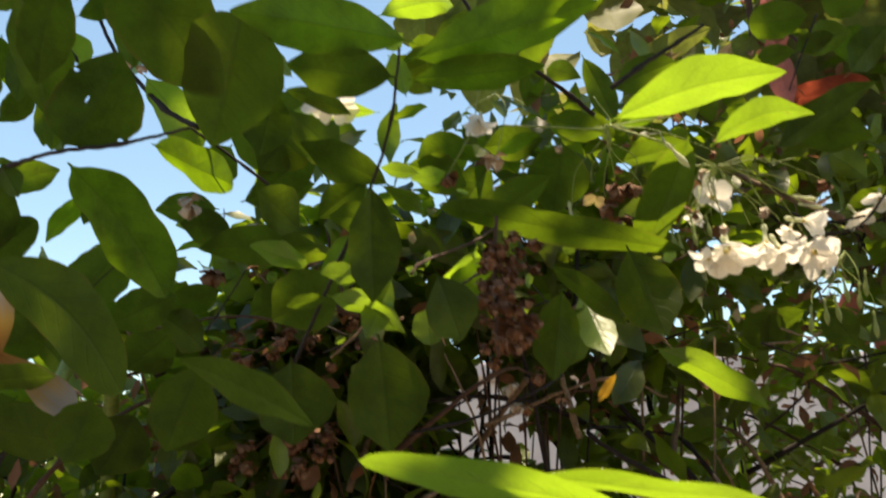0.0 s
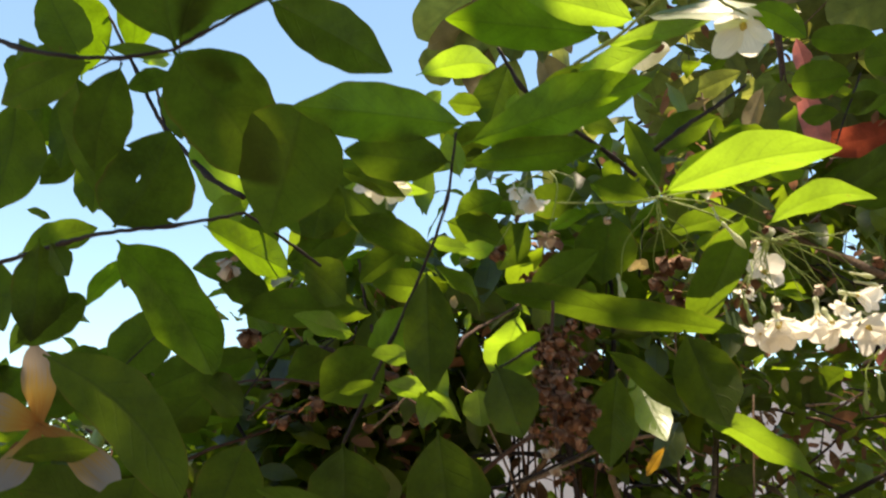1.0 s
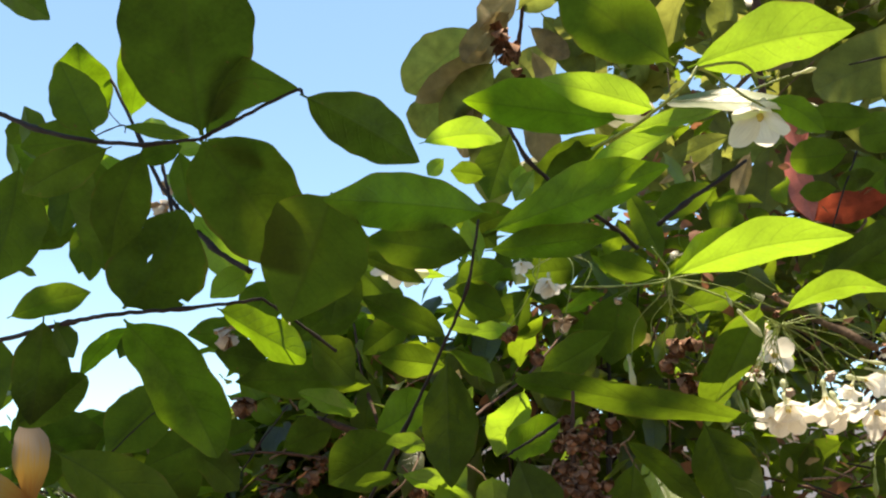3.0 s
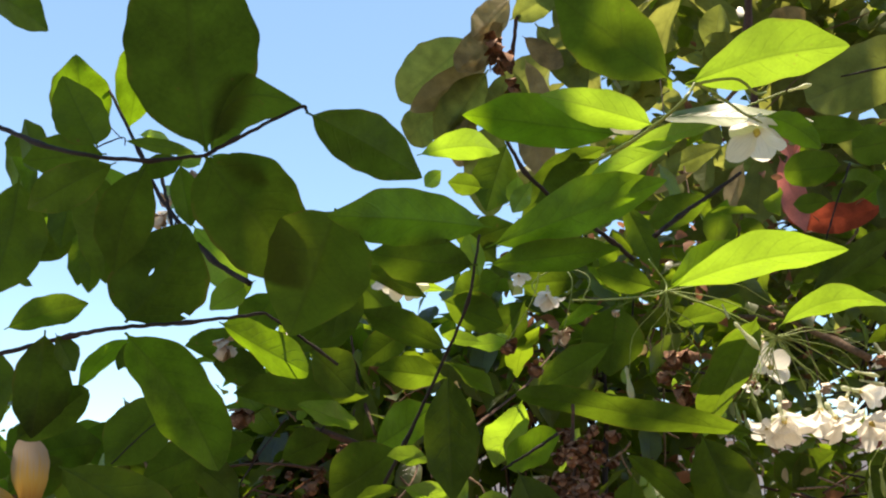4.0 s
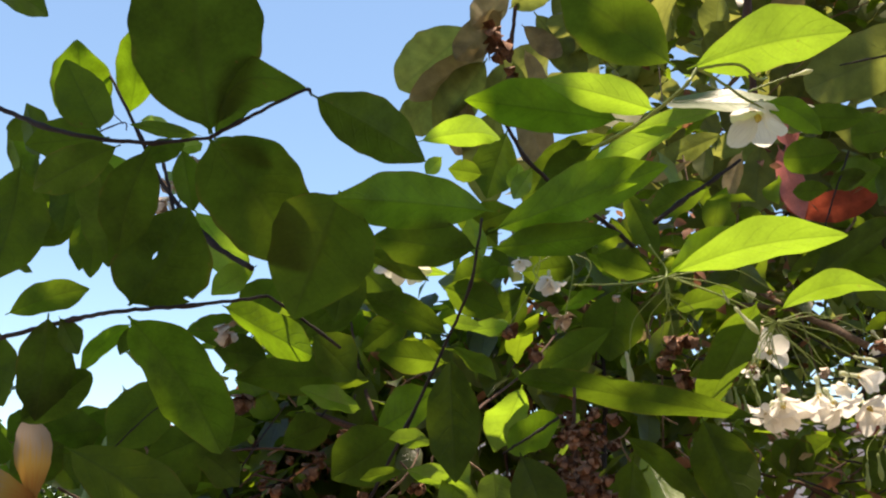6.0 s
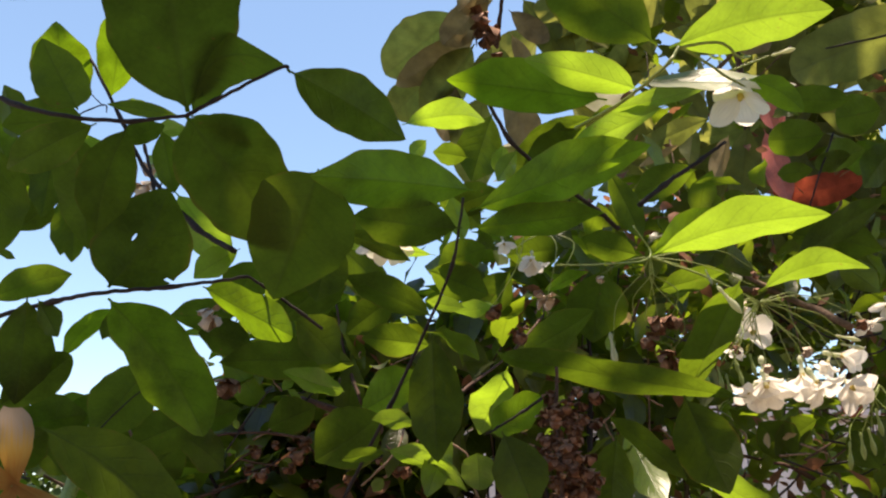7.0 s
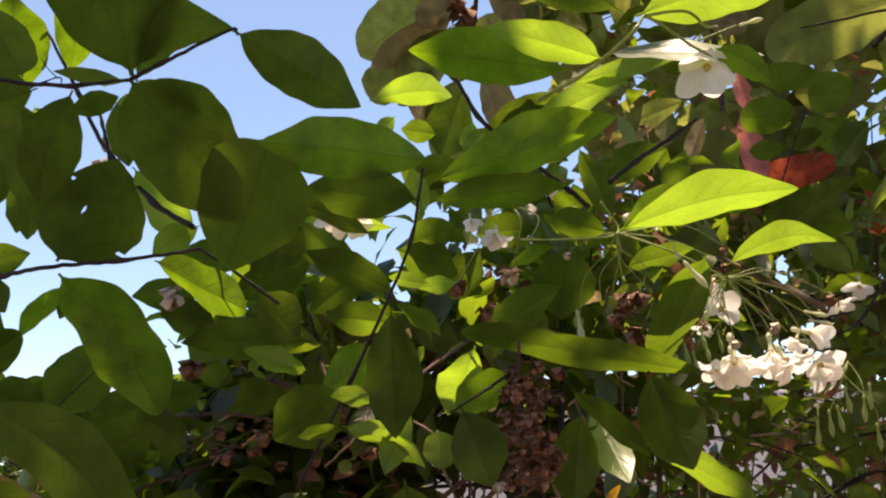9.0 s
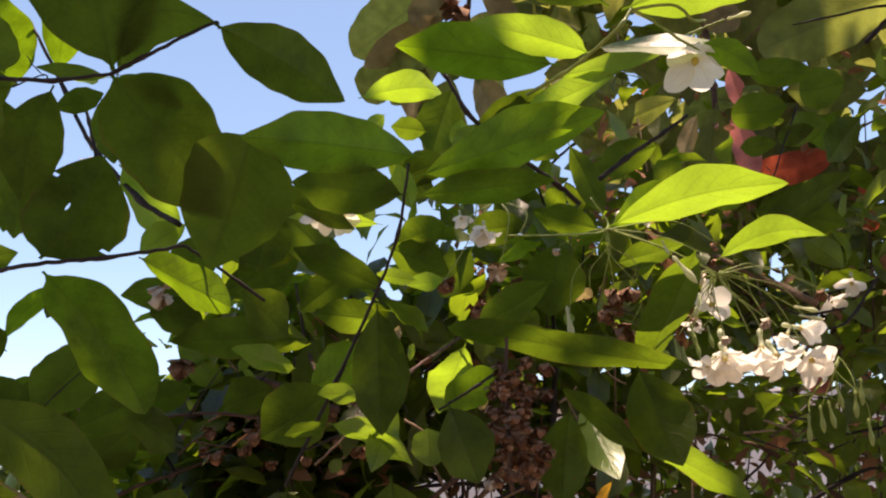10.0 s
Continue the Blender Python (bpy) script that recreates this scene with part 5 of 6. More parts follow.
dry_head(shrub, (-0.0214, 0.4534, 1.5392), 0.0074, 1321)
dry_head(shrub, (0.0132, 0.4597, 1.5392), 0.0047, 1322)
dry_head(shrub, (0.0402, 0.4583, 1.5298), 0.0068, 1323)
dry_head(shrub, (-0.0183, 0.4556, 1.5290), 0.0083, 1324)
dry_head(shrub, (-0.0018, 0.4664, 1.5433), 0.0074, 1325)
twig(shrub, [(-0.0243, 0.4638, 1.5439), (-0.0163, 0.4638, 1.5484), (-0.0110, 0.4638, 1.5515)], 0.00053, 0.00032, TWIG_DRY)
twig(shrub, [(0.0271, 0.4317, 1.5447), (0.0212, 0.4317, 1.5461), (0.0145, 0.4317, 1.5471)], 0.00035, 0.00021, TWIG_RED)
leaf(shrub, (0.0271, 0.4317, 1.5447), (0.0240, 0.4317, 1.5450), 0.0052, -40, 1, LEAF_SUNLIT)
twig(shrub, [(0.0179, 0.4317, 1.5654), (0.0168, 0.4317, 1.5608), (0.0125, 0.4317, 1.5579)], 0.00038, 0.00023, TWIG)
twig(shrub, [(-0.0113, 0.4595, 1.5648), (-0.0146, 0.4595, 1.5684), (-0.0158, 0.4595, 1.5708)], 0.00050, 0.00030, TWIG_DRY)
leaf(shrub, (-0.0113, 0.4595, 1.5648), (-0.0063, 0.4595, 1.5699), 0.0050, 40, 3, LEAF_SUNLIT)
twig(shrub, [(0.0300, 0.4407, 1.5599), (0.0336, 0.4407, 1.5535), (0.0345, 0.4407, 1.5494)], 0.00035, 0.00021, TWIG_RED)
twig(shrub, [(0.0013, 0.4394, 1.5562), (0.0065, 0.4394, 1.5612), (0.0133, 0.4394, 1.5645)], 0.00038, 0.00023, TWIG)
leaf(shrub, (0.0013, 0.4394, 1.5562), (-0.0057, 0.4394, 1.5627), 0.0039, -40, 0, LEAF_SUNLIT)
twig(shrub, [(0.0417, 0.4490, 1.5419), (0.0434, 0.4490, 1.5450), (0.0408, 0.4490, 1.5472)], 0.00032, 0.00019, TWIG_DRY)
twig(shrub, [(-0.0307, 0.4629, 1.5486), (-0.0292, 0.4629, 1.5506), (-0.0281, 0.4629, 1.5520)], 0.00033, 0.00020, TWIG_RED)
leaf(shrub, (-0.0307, 0.4629, 1.5486), (-0.0340, 0.4629, 1.5531), 0.0044, -40, 2, LEAF_SUNLIT)
twig(shrub, [(0.0055, 0.4434, 1.5631), (-0.0018, 0.4434, 1.5610), (-0.0093, 0.4434, 1.5596)], 0.00036, 0.00021, TWIG)
twig(shrub, [(-0.0319, 0.4523, 1.5371), (-0.0311, 0.4523, 1.5367), (-0.0320, 0.4523, 1.5365)], 0.00058, 0.00035, TWIG_DRY)
leaf(shrub, (-0.0319, 0.4523, 1.5371), (-0.0314, 0.4523, 1.5393), 0.0069, 40, 4, LEAF_SUNLIT)
twig(shrub, [(-0.0133, 0.4625, 1.5540), (-0.0137, 0.4625, 1.5499), (-0.0111, 0.4625, 1.5472)], 0.00053, 0.00032, TWIG_RED)
twig(shrub, [(0.0281, 0.4487, 1.5372), (0.0197, 0.4487, 1.5416), (0.0154, 0.4487, 1.5444)], 0.00057, 0.00034, TWIG)
leaf(shrub, (0.0281, 0.4487, 1.5372), (0.0226, 0.4487, 1.5338), 0.0037, -40, 1, LEAF_SUNLIT)
twig(shrub, [(0.0324, 0.4556, 1.5689), (0.0390, 0.4556, 1.5753), (0.0494, 0.4556, 1.5794)], 0.00041, 0.00024, TWIG_DRY)
twig(shrub, [(0.0025, 0.4478, 1.5645), (-0.0016, 0.4478, 1.5684), (-0.0046, 0.4478, 1.5711)], 0.00048, 0.00029, TWIG_RED)
leaf(shrub, (0.0025, 0.4478, 1.5645), (0.0090, 0.4478, 1.5639), 0.0039, 40, 3, LEAF_SUNLIT)
twig(shrub, [(0.0358, 0.4337, 1.5338), (0.0269, 0.4337, 1.5301), (0.0206, 0.4337, 1.5276)], 0.00053, 0.00032, TWIG)
twig(shrub, [(0.0346, 0.4562, 1.5259), (0.0383, 0.4562, 1.5289), (0.0403, 0.4562, 1.5309)], 0.00054, 0.00032, TWIG_DRY)
leaf(shrub, (0.0346, 0.4562, 1.5259), (0.0300, 0.4562, 1.5203), 0.0069, -40, 0, LEAF_SUNLIT)
twig(shrub, [(-0.0260, 0.4478, 1.5345), (-0.0184, 0.4478, 1.5327), (-0.0096, 0.4478, 1.5314)], 0.00048, 0.00029, TWIG_RED)
twig(shrub, [(-0.0103, 0.4581, 1.5350), (-0.0176, 0.4581, 1.5314), (-0.0260, 0.4581, 1.5291)], 0.00057, 0.00034, TWIG)
leaf(shrub, (-0.0103, 0.4581, 1.5350), (-0.0041, 0.4581, 1.5317), 0.0040, 40, 2, LEAF_SUNLIT)
leaf(shrub, (0.1086, 0.4186, 1.5340), (0.1057, 0.4186, 1.5301), 0.0073, -45, 0, LEAF_BROWN)
leaf(shrub, (0.1597, 0.4030, 1.5596), (0.1608, 0.4030, 1.5538), 0.0064, 45, 1, LEAF_SUNLIT)
leaf(shrub, (0.0864, 0.4146, 1.5502), (0.0851, 0.4146, 1.5448), 0.0058, -45, 2, LEAF_SUNLIT)
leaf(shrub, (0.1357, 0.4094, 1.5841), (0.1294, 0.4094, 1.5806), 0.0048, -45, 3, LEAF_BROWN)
leaf(shrub, (0.2213, 0.4416, 1.5659), (0.2150, 0.4416, 1.5639), 0.0048, -45, 4, LEAF_SUNLIT)
leaf(shrub, (0.0810, 0.4318, 1.5948), (0.0810, 0.4318, 1.5971), 0.0071, 45, 0, LEAF_SUNLIT)
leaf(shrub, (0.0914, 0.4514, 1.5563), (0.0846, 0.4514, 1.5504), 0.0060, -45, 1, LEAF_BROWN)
leaf(shrub, (0.0665, 0.4302, 1.5699), (0.0648, 0.4302, 1.5621), 0.0042, -45, 2, LEAF_SUNLIT)
leaf(shrub, (0.1082, 0.4098, 1.5539), (0.1059, 0.4098, 1.5469), 0.0047, -45, 3, LEAF_SUNLIT)
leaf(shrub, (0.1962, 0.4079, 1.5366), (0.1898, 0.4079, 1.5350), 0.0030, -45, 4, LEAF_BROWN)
leaf(shrub, (0.1288, 0.4377, 1.5692), (0.1229, 0.4377, 1.5704), 0.0063, -45, 0, LEAF_SUNLIT)
leaf(shrub, (0.0927, 0.4524, 1.5721), (0.0851, 0.4524, 1.5796), 0.0034, -45, 1, LEAF_SUNLIT)
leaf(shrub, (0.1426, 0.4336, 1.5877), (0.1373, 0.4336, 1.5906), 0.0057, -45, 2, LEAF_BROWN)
leaf(shrub, (0.1467, 0.4056, 1.5699), (0.1441, 0.4056, 1.5691), 0.0052, -45, 3, LEAF_SUNLIT)
leaf(shrub, (0.0594, 0.4163, 1.5548), (0.0600, 0.4163, 1.5596), 0.0058, 45, 4, LEAF_SUNLIT)
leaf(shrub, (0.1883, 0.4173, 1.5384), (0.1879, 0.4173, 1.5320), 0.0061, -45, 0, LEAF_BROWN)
leaf(shrub, (0.0992, 0.4257, 1.5839), (0.1017, 0.4257, 1.5783), 0.0069, 45, 1, LEAF_SUNLIT)
leaf(shrub, (0.1329, 0.4485, 1.6028), (0.1334, 0.4485, 1.5956), 0.0049, 45, 2, LEAF_SUNLIT)
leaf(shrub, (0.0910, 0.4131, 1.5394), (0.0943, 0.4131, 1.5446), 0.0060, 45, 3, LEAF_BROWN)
leaf(shrub, (0.1009, 0.4356, 1.5381), (0.1082, 0.4356, 1.5453), 0.0033, 45, 4, LEAF_SUNLIT)
leaf(shrub, (0.1251, 0.4012, 1.5749), (0.1262, 0.4012, 1.5687), 0.0048, 45, 0, LEAF_SUNLIT)
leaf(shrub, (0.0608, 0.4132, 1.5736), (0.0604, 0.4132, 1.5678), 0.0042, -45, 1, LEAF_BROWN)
leaf(shrub, (0.1578, 0.4218, 1.5503), (0.1622, 0.4218, 1.5537), 0.0032, 45, 2, LEAF_SUNLIT)
leaf(shrub, (0.0868, 0.4134, 1.5401), (0.0926, 0.4134, 1.5466), 0.0068, 45, 3, LEAF_SUNLIT)
leaf(shrub, (0.0098, 0.3720, 1.6176), (0.0385, 0.3700, 1.5886), 0.0244, 35, 0)
leaf(shrub, (0.0255, 0.3800, 1.6153), (0.0057, 0.3800, 1.5896), 0.0246, -25, 1)
leaf(shrub, (-0.0108, 0.3850, 1.6122), (0.0164, 0.3850, 1.5922), 0.0205, 30, 0)
leaf(shrub, (-0.0085, 0.3900, 1.6046), (-0.0199, 0.3900, 1.5882), 0.0170, -25, 1)
leaf(shrub, (-0.0416, 0.3000, 1.6212), (-0.0664, 0.3000, 1.6192), 0.0135, -38, 0)
leaf(shrub, (0.0621, 0.3350, 1.6031), (0.0800, 0.3350, 1.6102), 0.0114, 38, 0)
leaf(shrub, (0.0593, 0.3400, 1.6134), (0.0743, 0.3400, 1.5991), 0.0115, 30, 1)
leaf(shrub, (0.0870, 0.4400, 1.6914), (0.0759, 0.4400, 1.6563), 0.0226, -20, 0)
leaf(shrub, (0.0742, 0.4300, 1.6640), (0.0583, 0.4300, 1.6671), 0.0110, -38, 0)
leaf(shrub, (0.0888, 0.4100, 1.6610), (0.0869, 0.4200, 1.6509), 0.0084, -20, 1, LEAF_SUNLIT)
leaf(shrub, (0.1300, 0.4250, 1.6792), (0.0910, 0.4300, 1.6472), 0.0240, -30, 0)
leaf(shrub, (0.0558, 0.4300, 1.6733), (0.0480, 0.4300, 1.6650), 0.0079, -30, 1, LEAF_SUNLIT)
dry_head(shrub, (0.0981, 0.3139, 1.5415), 0.0046, 100)
dry_head(shrub, (0.0998, 0.3184, 1.5381), 0.0046, 101)
dry_head(shrub, (0.1043, 0.3204, 1.5406), 0.0056, 102)
dry_head(shrub, (0.0946, 0.3124, 1.5369), 0.0049, 103)
dry_head(shrub, (0.0949, 0.3152, 1.5379), 0.0035, 104)
dry_head(shrub, (0.0914, 0.3220, 1.5406), 0.0054, 105)
dry_head(shrub, (0.0964, 0.3133, 1.5397), 0.0033, 106)
dry_head(shrub, (0.0940, 0.3166, 1.5369), 0.0047, 107)
dry_head(shrub, (0.0973, 0.3246, 1.5348), 0.0036, 108)
dry_head(shrub, (0.0927, 0.3258, 1.5377), 0.0034, 109)
dry_head(shrub, (0.0912, 0.3144, 1.5367), 0.0054, 110)
dry_head(shrub, (0.0914, 0.3240, 1.5365), 0.0048, 111)
dry_head(shrub, (0.0896, 0.3163, 1.5354), 0.0033, 112)
dry_head(shrub, (0.0941, 0.3133, 1.5330), 0.0037, 113)
dry_head(shrub, (0.0982, 0.3098, 1.5328), 0.0039, 114)
dry_head(shrub, (0.0957, 0.3177, 1.5346), 0.0059, 115)
dry_head(shrub, (0.0916, 0.3123, 1.5326), 0.0043, 116)
dry_head(shrub, (0.0892, 0.3228, 1.5349), 0.0055, 117)
dry_head(shrub, (0.0970, 0.3160, 1.5316), 0.0046, 118)
dry_head(shrub, (0.0915, 0.3109, 1.5343), 0.0042, 119)
dry_head(shrub, (0.1001, 0.3193, 1.5339), 0.0040, 120)
dry_head(shrub, (0.0972, 0.3135, 1.5302), 0.0038, 121)
dry_head(shrub, (0.1004, 0.3395, 1.5345), 0.0041, 122)
dry_head(shrub, (0.1035, 0.3200, 1.5331), 0.0049, 123)
dry_head(shrub, (0.0949, 0.3268, 1.5346), 0.0040, 124)
dry_head(shrub, (0.0894, 0.3203, 1.5292), 0.0057, 125)
dry_head(shrub, (0.0955, 0.3203, 1.5316), 0.0035, 126)
dry_head(shrub, (0.0924, 0.3218, 1.5322), 0.0035, 127)
dry_head(shrub, (0.0961, 0.3149, 1.5290), 0.0036, 128)
dry_head(shrub, (0.0923, 0.3208, 1.5301), 0.0047, 129)
dry_head(shrub, (0.0934, 0.3266, 1.5301), 0.0040, 130)
dry_head(shrub, (0.0958, 0.3109, 1.5279), 0.0036, 131)
dry_head(shrub, (0.0967, 0.3138, 1.5275), 0.0046, 132)
dry_head(shrub, (0.0908, 0.3200, 1.5289), 0.0051, 133)
dry_head(shrub, (0.0913, 0.3251, 1.5286), 0.0058, 134)
dry_head(shrub, (0.0894, 0.3178, 1.5279), 0.0041, 135)
dry_head(shrub, (0.0917, 0.3310, 1.5247), 0.0057, 136)
dry_head(shrub, (0.0933, 0.3095, 1.5262), 0.0053, 137)
dry_head(shrub, (0.0927, 0.3176, 1.5271), 0.0052, 138)
dry_head(shrub, (0.0963, 0.3200, 1.5246), 0.0048, 139)
dry_head(shrub, (0.0885, 0.3228, 1.5252), 0.0060, 140)
dry_head(shrub, (0.0941, 0.3247, 1.5249), 0.0050, 141)
dry_head(shrub, (0.0946, 0.3173, 1.5247), 0.0053, 142)
dry_head(shrub, (0.1012, 0.3221, 1.5239), 0.0052, 143)
dry_head(shrub, (0.0916, 0.3204, 1.5232), 0.0040, 144)
dry_head(shrub, (0.0952, 0.3228, 1.5224), 0.0036, 145)
dry_head(shrub, (0.0964, 0.3079, 1.5231), 0.0038, 146)
dry_head(shrub, (0.0921, 0.3127, 1.5214), 0.0046, 147)
dry_head(shrub, (0.0932, 0.3168, 1.5225), 0.0058, 148)
dry_head(shrub, (0.0997, 0.3257, 1.5219), 0.0048, 149)
dry_head(shrub, (0.0919, 0.3151, 1.5215), 0.0045, 150)
dry_head(shrub, (0.0961, 0.3239, 1.5202), 0.0040, 151)
dry_head(shrub, (0.0962, 0.3169, 1.5209), 0.0058, 152)
dry_head(shrub, (0.0885, 0.3089, 1.5217), 0.0056, 153)
dry_head(shrub, (0.0959, 0.3115, 1.5201), 0.0057, 154)
dry_head(shrub, (0.1035, 0.3238, 1.5183), 0.0057, 155)
dry_head(shrub, (0.0985, 0.3108, 1.5193), 0.0052, 156)
dry_head(shrub, (0.1009, 0.3252, 1.5189), 0.0061, 157)
dry_head(shrub, (0.0918, 0.3089, 1.5187), 0.0033, 158)
dry_head(shrub, (0.0965, 0.3192, 1.5156), 0.0056, 159)
dry_head(shrub, (0.0932, 0.3169, 1.5165), 0.0045, 160)
dry_head(shrub, (0.0908, 0.3199, 1.5178), 0.0042, 161)
dry_head(shrub, (0.0978, 0.3223, 1.5178), 0.0046, 162)
dry_head(shrub, (0.0931, 0.3238, 1.5169), 0.0036, 163)
dry_head(shrub, (0.0888, 0.3069, 1.5159), 0.0032, 164)
dry_head(shrub, (0.0931, 0.3216, 1.5159), 0.0048, 165)
dry_head(shrub, (0.0986, 0.3182, 1.5152), 0.0040, 166)
dry_head(shrub, (0.1015, 0.3241, 1.5146), 0.0060, 167)
dry_head(shrub, (0.0949, 0.3178, 1.5179), 0.0036, 168)
dry_head(shrub, (0.0951, 0.3221, 1.5154), 0.0043, 169)
dry_head(shrub, (0.0972, 0.3149, 1.5147), 0.0059, 170)
dry_head(shrub, (0.0951, 0.3351, 1.5130), 0.0059, 171)
dry_head(shrub, (0.1003, 0.3235, 1.5130), 0.0049, 172)
dry_head(shrub, (0.0934, 0.3119, 1.5118), 0.0048, 173)
dry_head(shrub, (0.0983, 0.3203, 1.5141), 0.0042, 174)
dry_head(shrub, (0.0928, 0.3279, 1.5125), 0.0053, 175)
dry_head(shrub, (0.0892, 0.3196, 1.5103), 0.0045, 176)
dry_head(shrub, (0.0963, 0.3187, 1.5129), 0.0036, 177)
dry_head(shrub, (0.0971, 0.3266, 1.5122), 0.0041, 178)
dry_head(shrub, (0.0975, 0.3203, 1.5103), 0.0052, 179)
twig(shrub, [(0.0935, 0.3200, 1.5488), (0.0926, 0.3180, 1.5372), (0.0923, 0.3160, 1.5246), (0.0925, 0.3140, 1.5068)], 0.00050, 0.00060, TWIG_RED, name="flower_stalk", nodes=0)
leaf(shrub, (-0.0928, 0.3700, 1.5099), (-0.0601, 0.3700, 1.5126), 0.0114, 38, 1)


# ---------------- plants behind it ----------------
def backing_shrub(at, label, seed, boxes, count, size, sight_channels=()):
    """A dense, twiggy bush; boxes: the spaces that its leaves fill."""
    rng = random.Random(seed)
    ob = thing("bush", at, label, "bush", "bushes behind the flowering shrub")
    base = Vector(at)
    total = sum(b[6] for b in boxes)

    def pick(r):
        f = r.uniform(0, total)
        for b in boxes:
            f -= b[6]
            if f <= 0:
                break
        while True:
            u, v = r.uniform(-1, 1), r.uniform(-1, 1)
            if abs(u) ** 3 + abs(v) ** 3 < 1:
                return Vector(((b[0] + b[1] + u * (b[1] - b[0])) / 2, (b[2] + b[3] + v * (b[3] - b[2])) / 2, r.uniform(b[4], b[5])))

    for k in range(170):
        e = pick(rng)
        if k % 4 == 0:
            s = base + Vector((rng.uniform(-0.06, 0.06), rng.uniform(-0.05, 0.05), rng.uniform(0.2, 0.9)))
        else:
            s = e + Vector((rng.gauss(0, 0.07), rng.gauss(0, 0.05), -abs(rng.gauss(0.02, 0.06))))
        m = s.lerp(e, 0.55) + Vector((rng.gauss(0, 0.02), rng.gauss(0, 0.02), 0.015))
        twig(ob, [s, m, e], rng.uniform(0.0007, 0.0020), 0.0005, (TWIG_RED, TWIG, TWIG_DRY)[k % 3], "twig", 5)
    centres = [pick(rng) for _ in range(max(12, count // 7))]

    def place(r):
        c = centres[r.randrange(len(centres))]
        p = c + Vector((r.gauss(0, 0.022), r.gauss(0, 0.022), r.gauss(0, 0.020)))
        # left bare along the camera's lines of sight, so that what is behind shows
        if any(math.hypot(p.x - gx - sx * (p.y - 0.5), p.z - gz - sz * (p.y - 0.5)) < gr for gx, gz, sx, sz, gr in sight_channels):
            return None
        return p

    def low(r):
        a = r.uniform(0, 6.3)
        f = math.sqrt(r.random())
        h = r.uniform(0.12, 1.30)
        wide = 0.11 + 0.13 * math.sin(2.2 * h)
        return base + Vector((math.cos(a) * f * wide, math.sin(a) * f * wide * 0.9, h))

    foliage(ob, "foliage", count, place, size, LEAF_FILL, seed)
    foliage(ob, "lower_foliage", 1500, low, size * 1.5, LEAF_FILL, seed + 2)
    foliage(ob, "withered_litter", count // 3, lambda q: pick(q), size * 0.5, LITTER, seed + 1)
    return ob


backing_shrub((-0.10, 0.72, 0.0), "low shaded bush with small dark green leaves", 5,
              ((-0.40, 0.00, 0.47, 0.80, 1.25, 1.565, 4.0), (-0.06, 0.02, 0.50, 0.70, 1.45, 1.60, 1.2)), 3900, 0.030)
backing_shrub((0.10, 0.70, 0.0), "dense twiggy bush in half shade", 7,
              ((-0.03, 0.06, 0.47, 0.66, 1.44, 1.62, 2.2), (0.06, 0.13, 0.47, 0.66, 1.555, 1.63, 1.0), (0.08, 0.22, 0.50, 0.66, 1.50, 1.69, 2.4), (-0.02, 0.06, 0.50, 0.70, 1.30, 1.48, 1.0), (0.10, 0.22, 0.50, 0.70, 1.30, 1.50, 1.3)), 2400, 0.028, ((0.0848, 1.5185, -0.012, 0.106, 0.024), (0.1699, 1.5507, 0.212, 0.145, 0.007), (0.0959, 1.4970, 0.021, 0.045, 0.014), (0.0240, 1.4866, -0.150, 0.020, 0.006), (0.1233, 1.4835, 0.086, 0.013, 0.010)))
backing_shrub((0.32, 0.76, 0.0), "twiggy bush with sunlit and shaded green leaves", 6,
              ((0.17, 0.55, 0.50, 0.90, 1.30, 1.54, 2.0), (0.17, 0.55, 0.52, 0.85, 1.52, 1.78, 2.4), (0.24, 0.62, 0.66, 0.92, 1.72, 2.06, 1.2), (0.24, 0.62, 0.70, 0.95, 1.50, 1.80, 1.6)), 3700, 0.027,
              ((0.2135, 1.6893, 0.354, 0.441, 0.032), (0.1897, 1.6955, 0.298, 0.456, 0.020), (0.2339, 1.6861, 0.402, 0.434, 0.024), (0.2541, 1.6742, 0.450, 0.406, 0.018), (0.2694, 1.6755, 0.487, 0.409, 0.020), (0.2815, 1.6752, 0.516, 0.408, 0.018), (0.2816, 1.7327, 0.516, 0.544, 0.030), (0.3017, 1.7393, 0.563, 0.560, 0.030)))


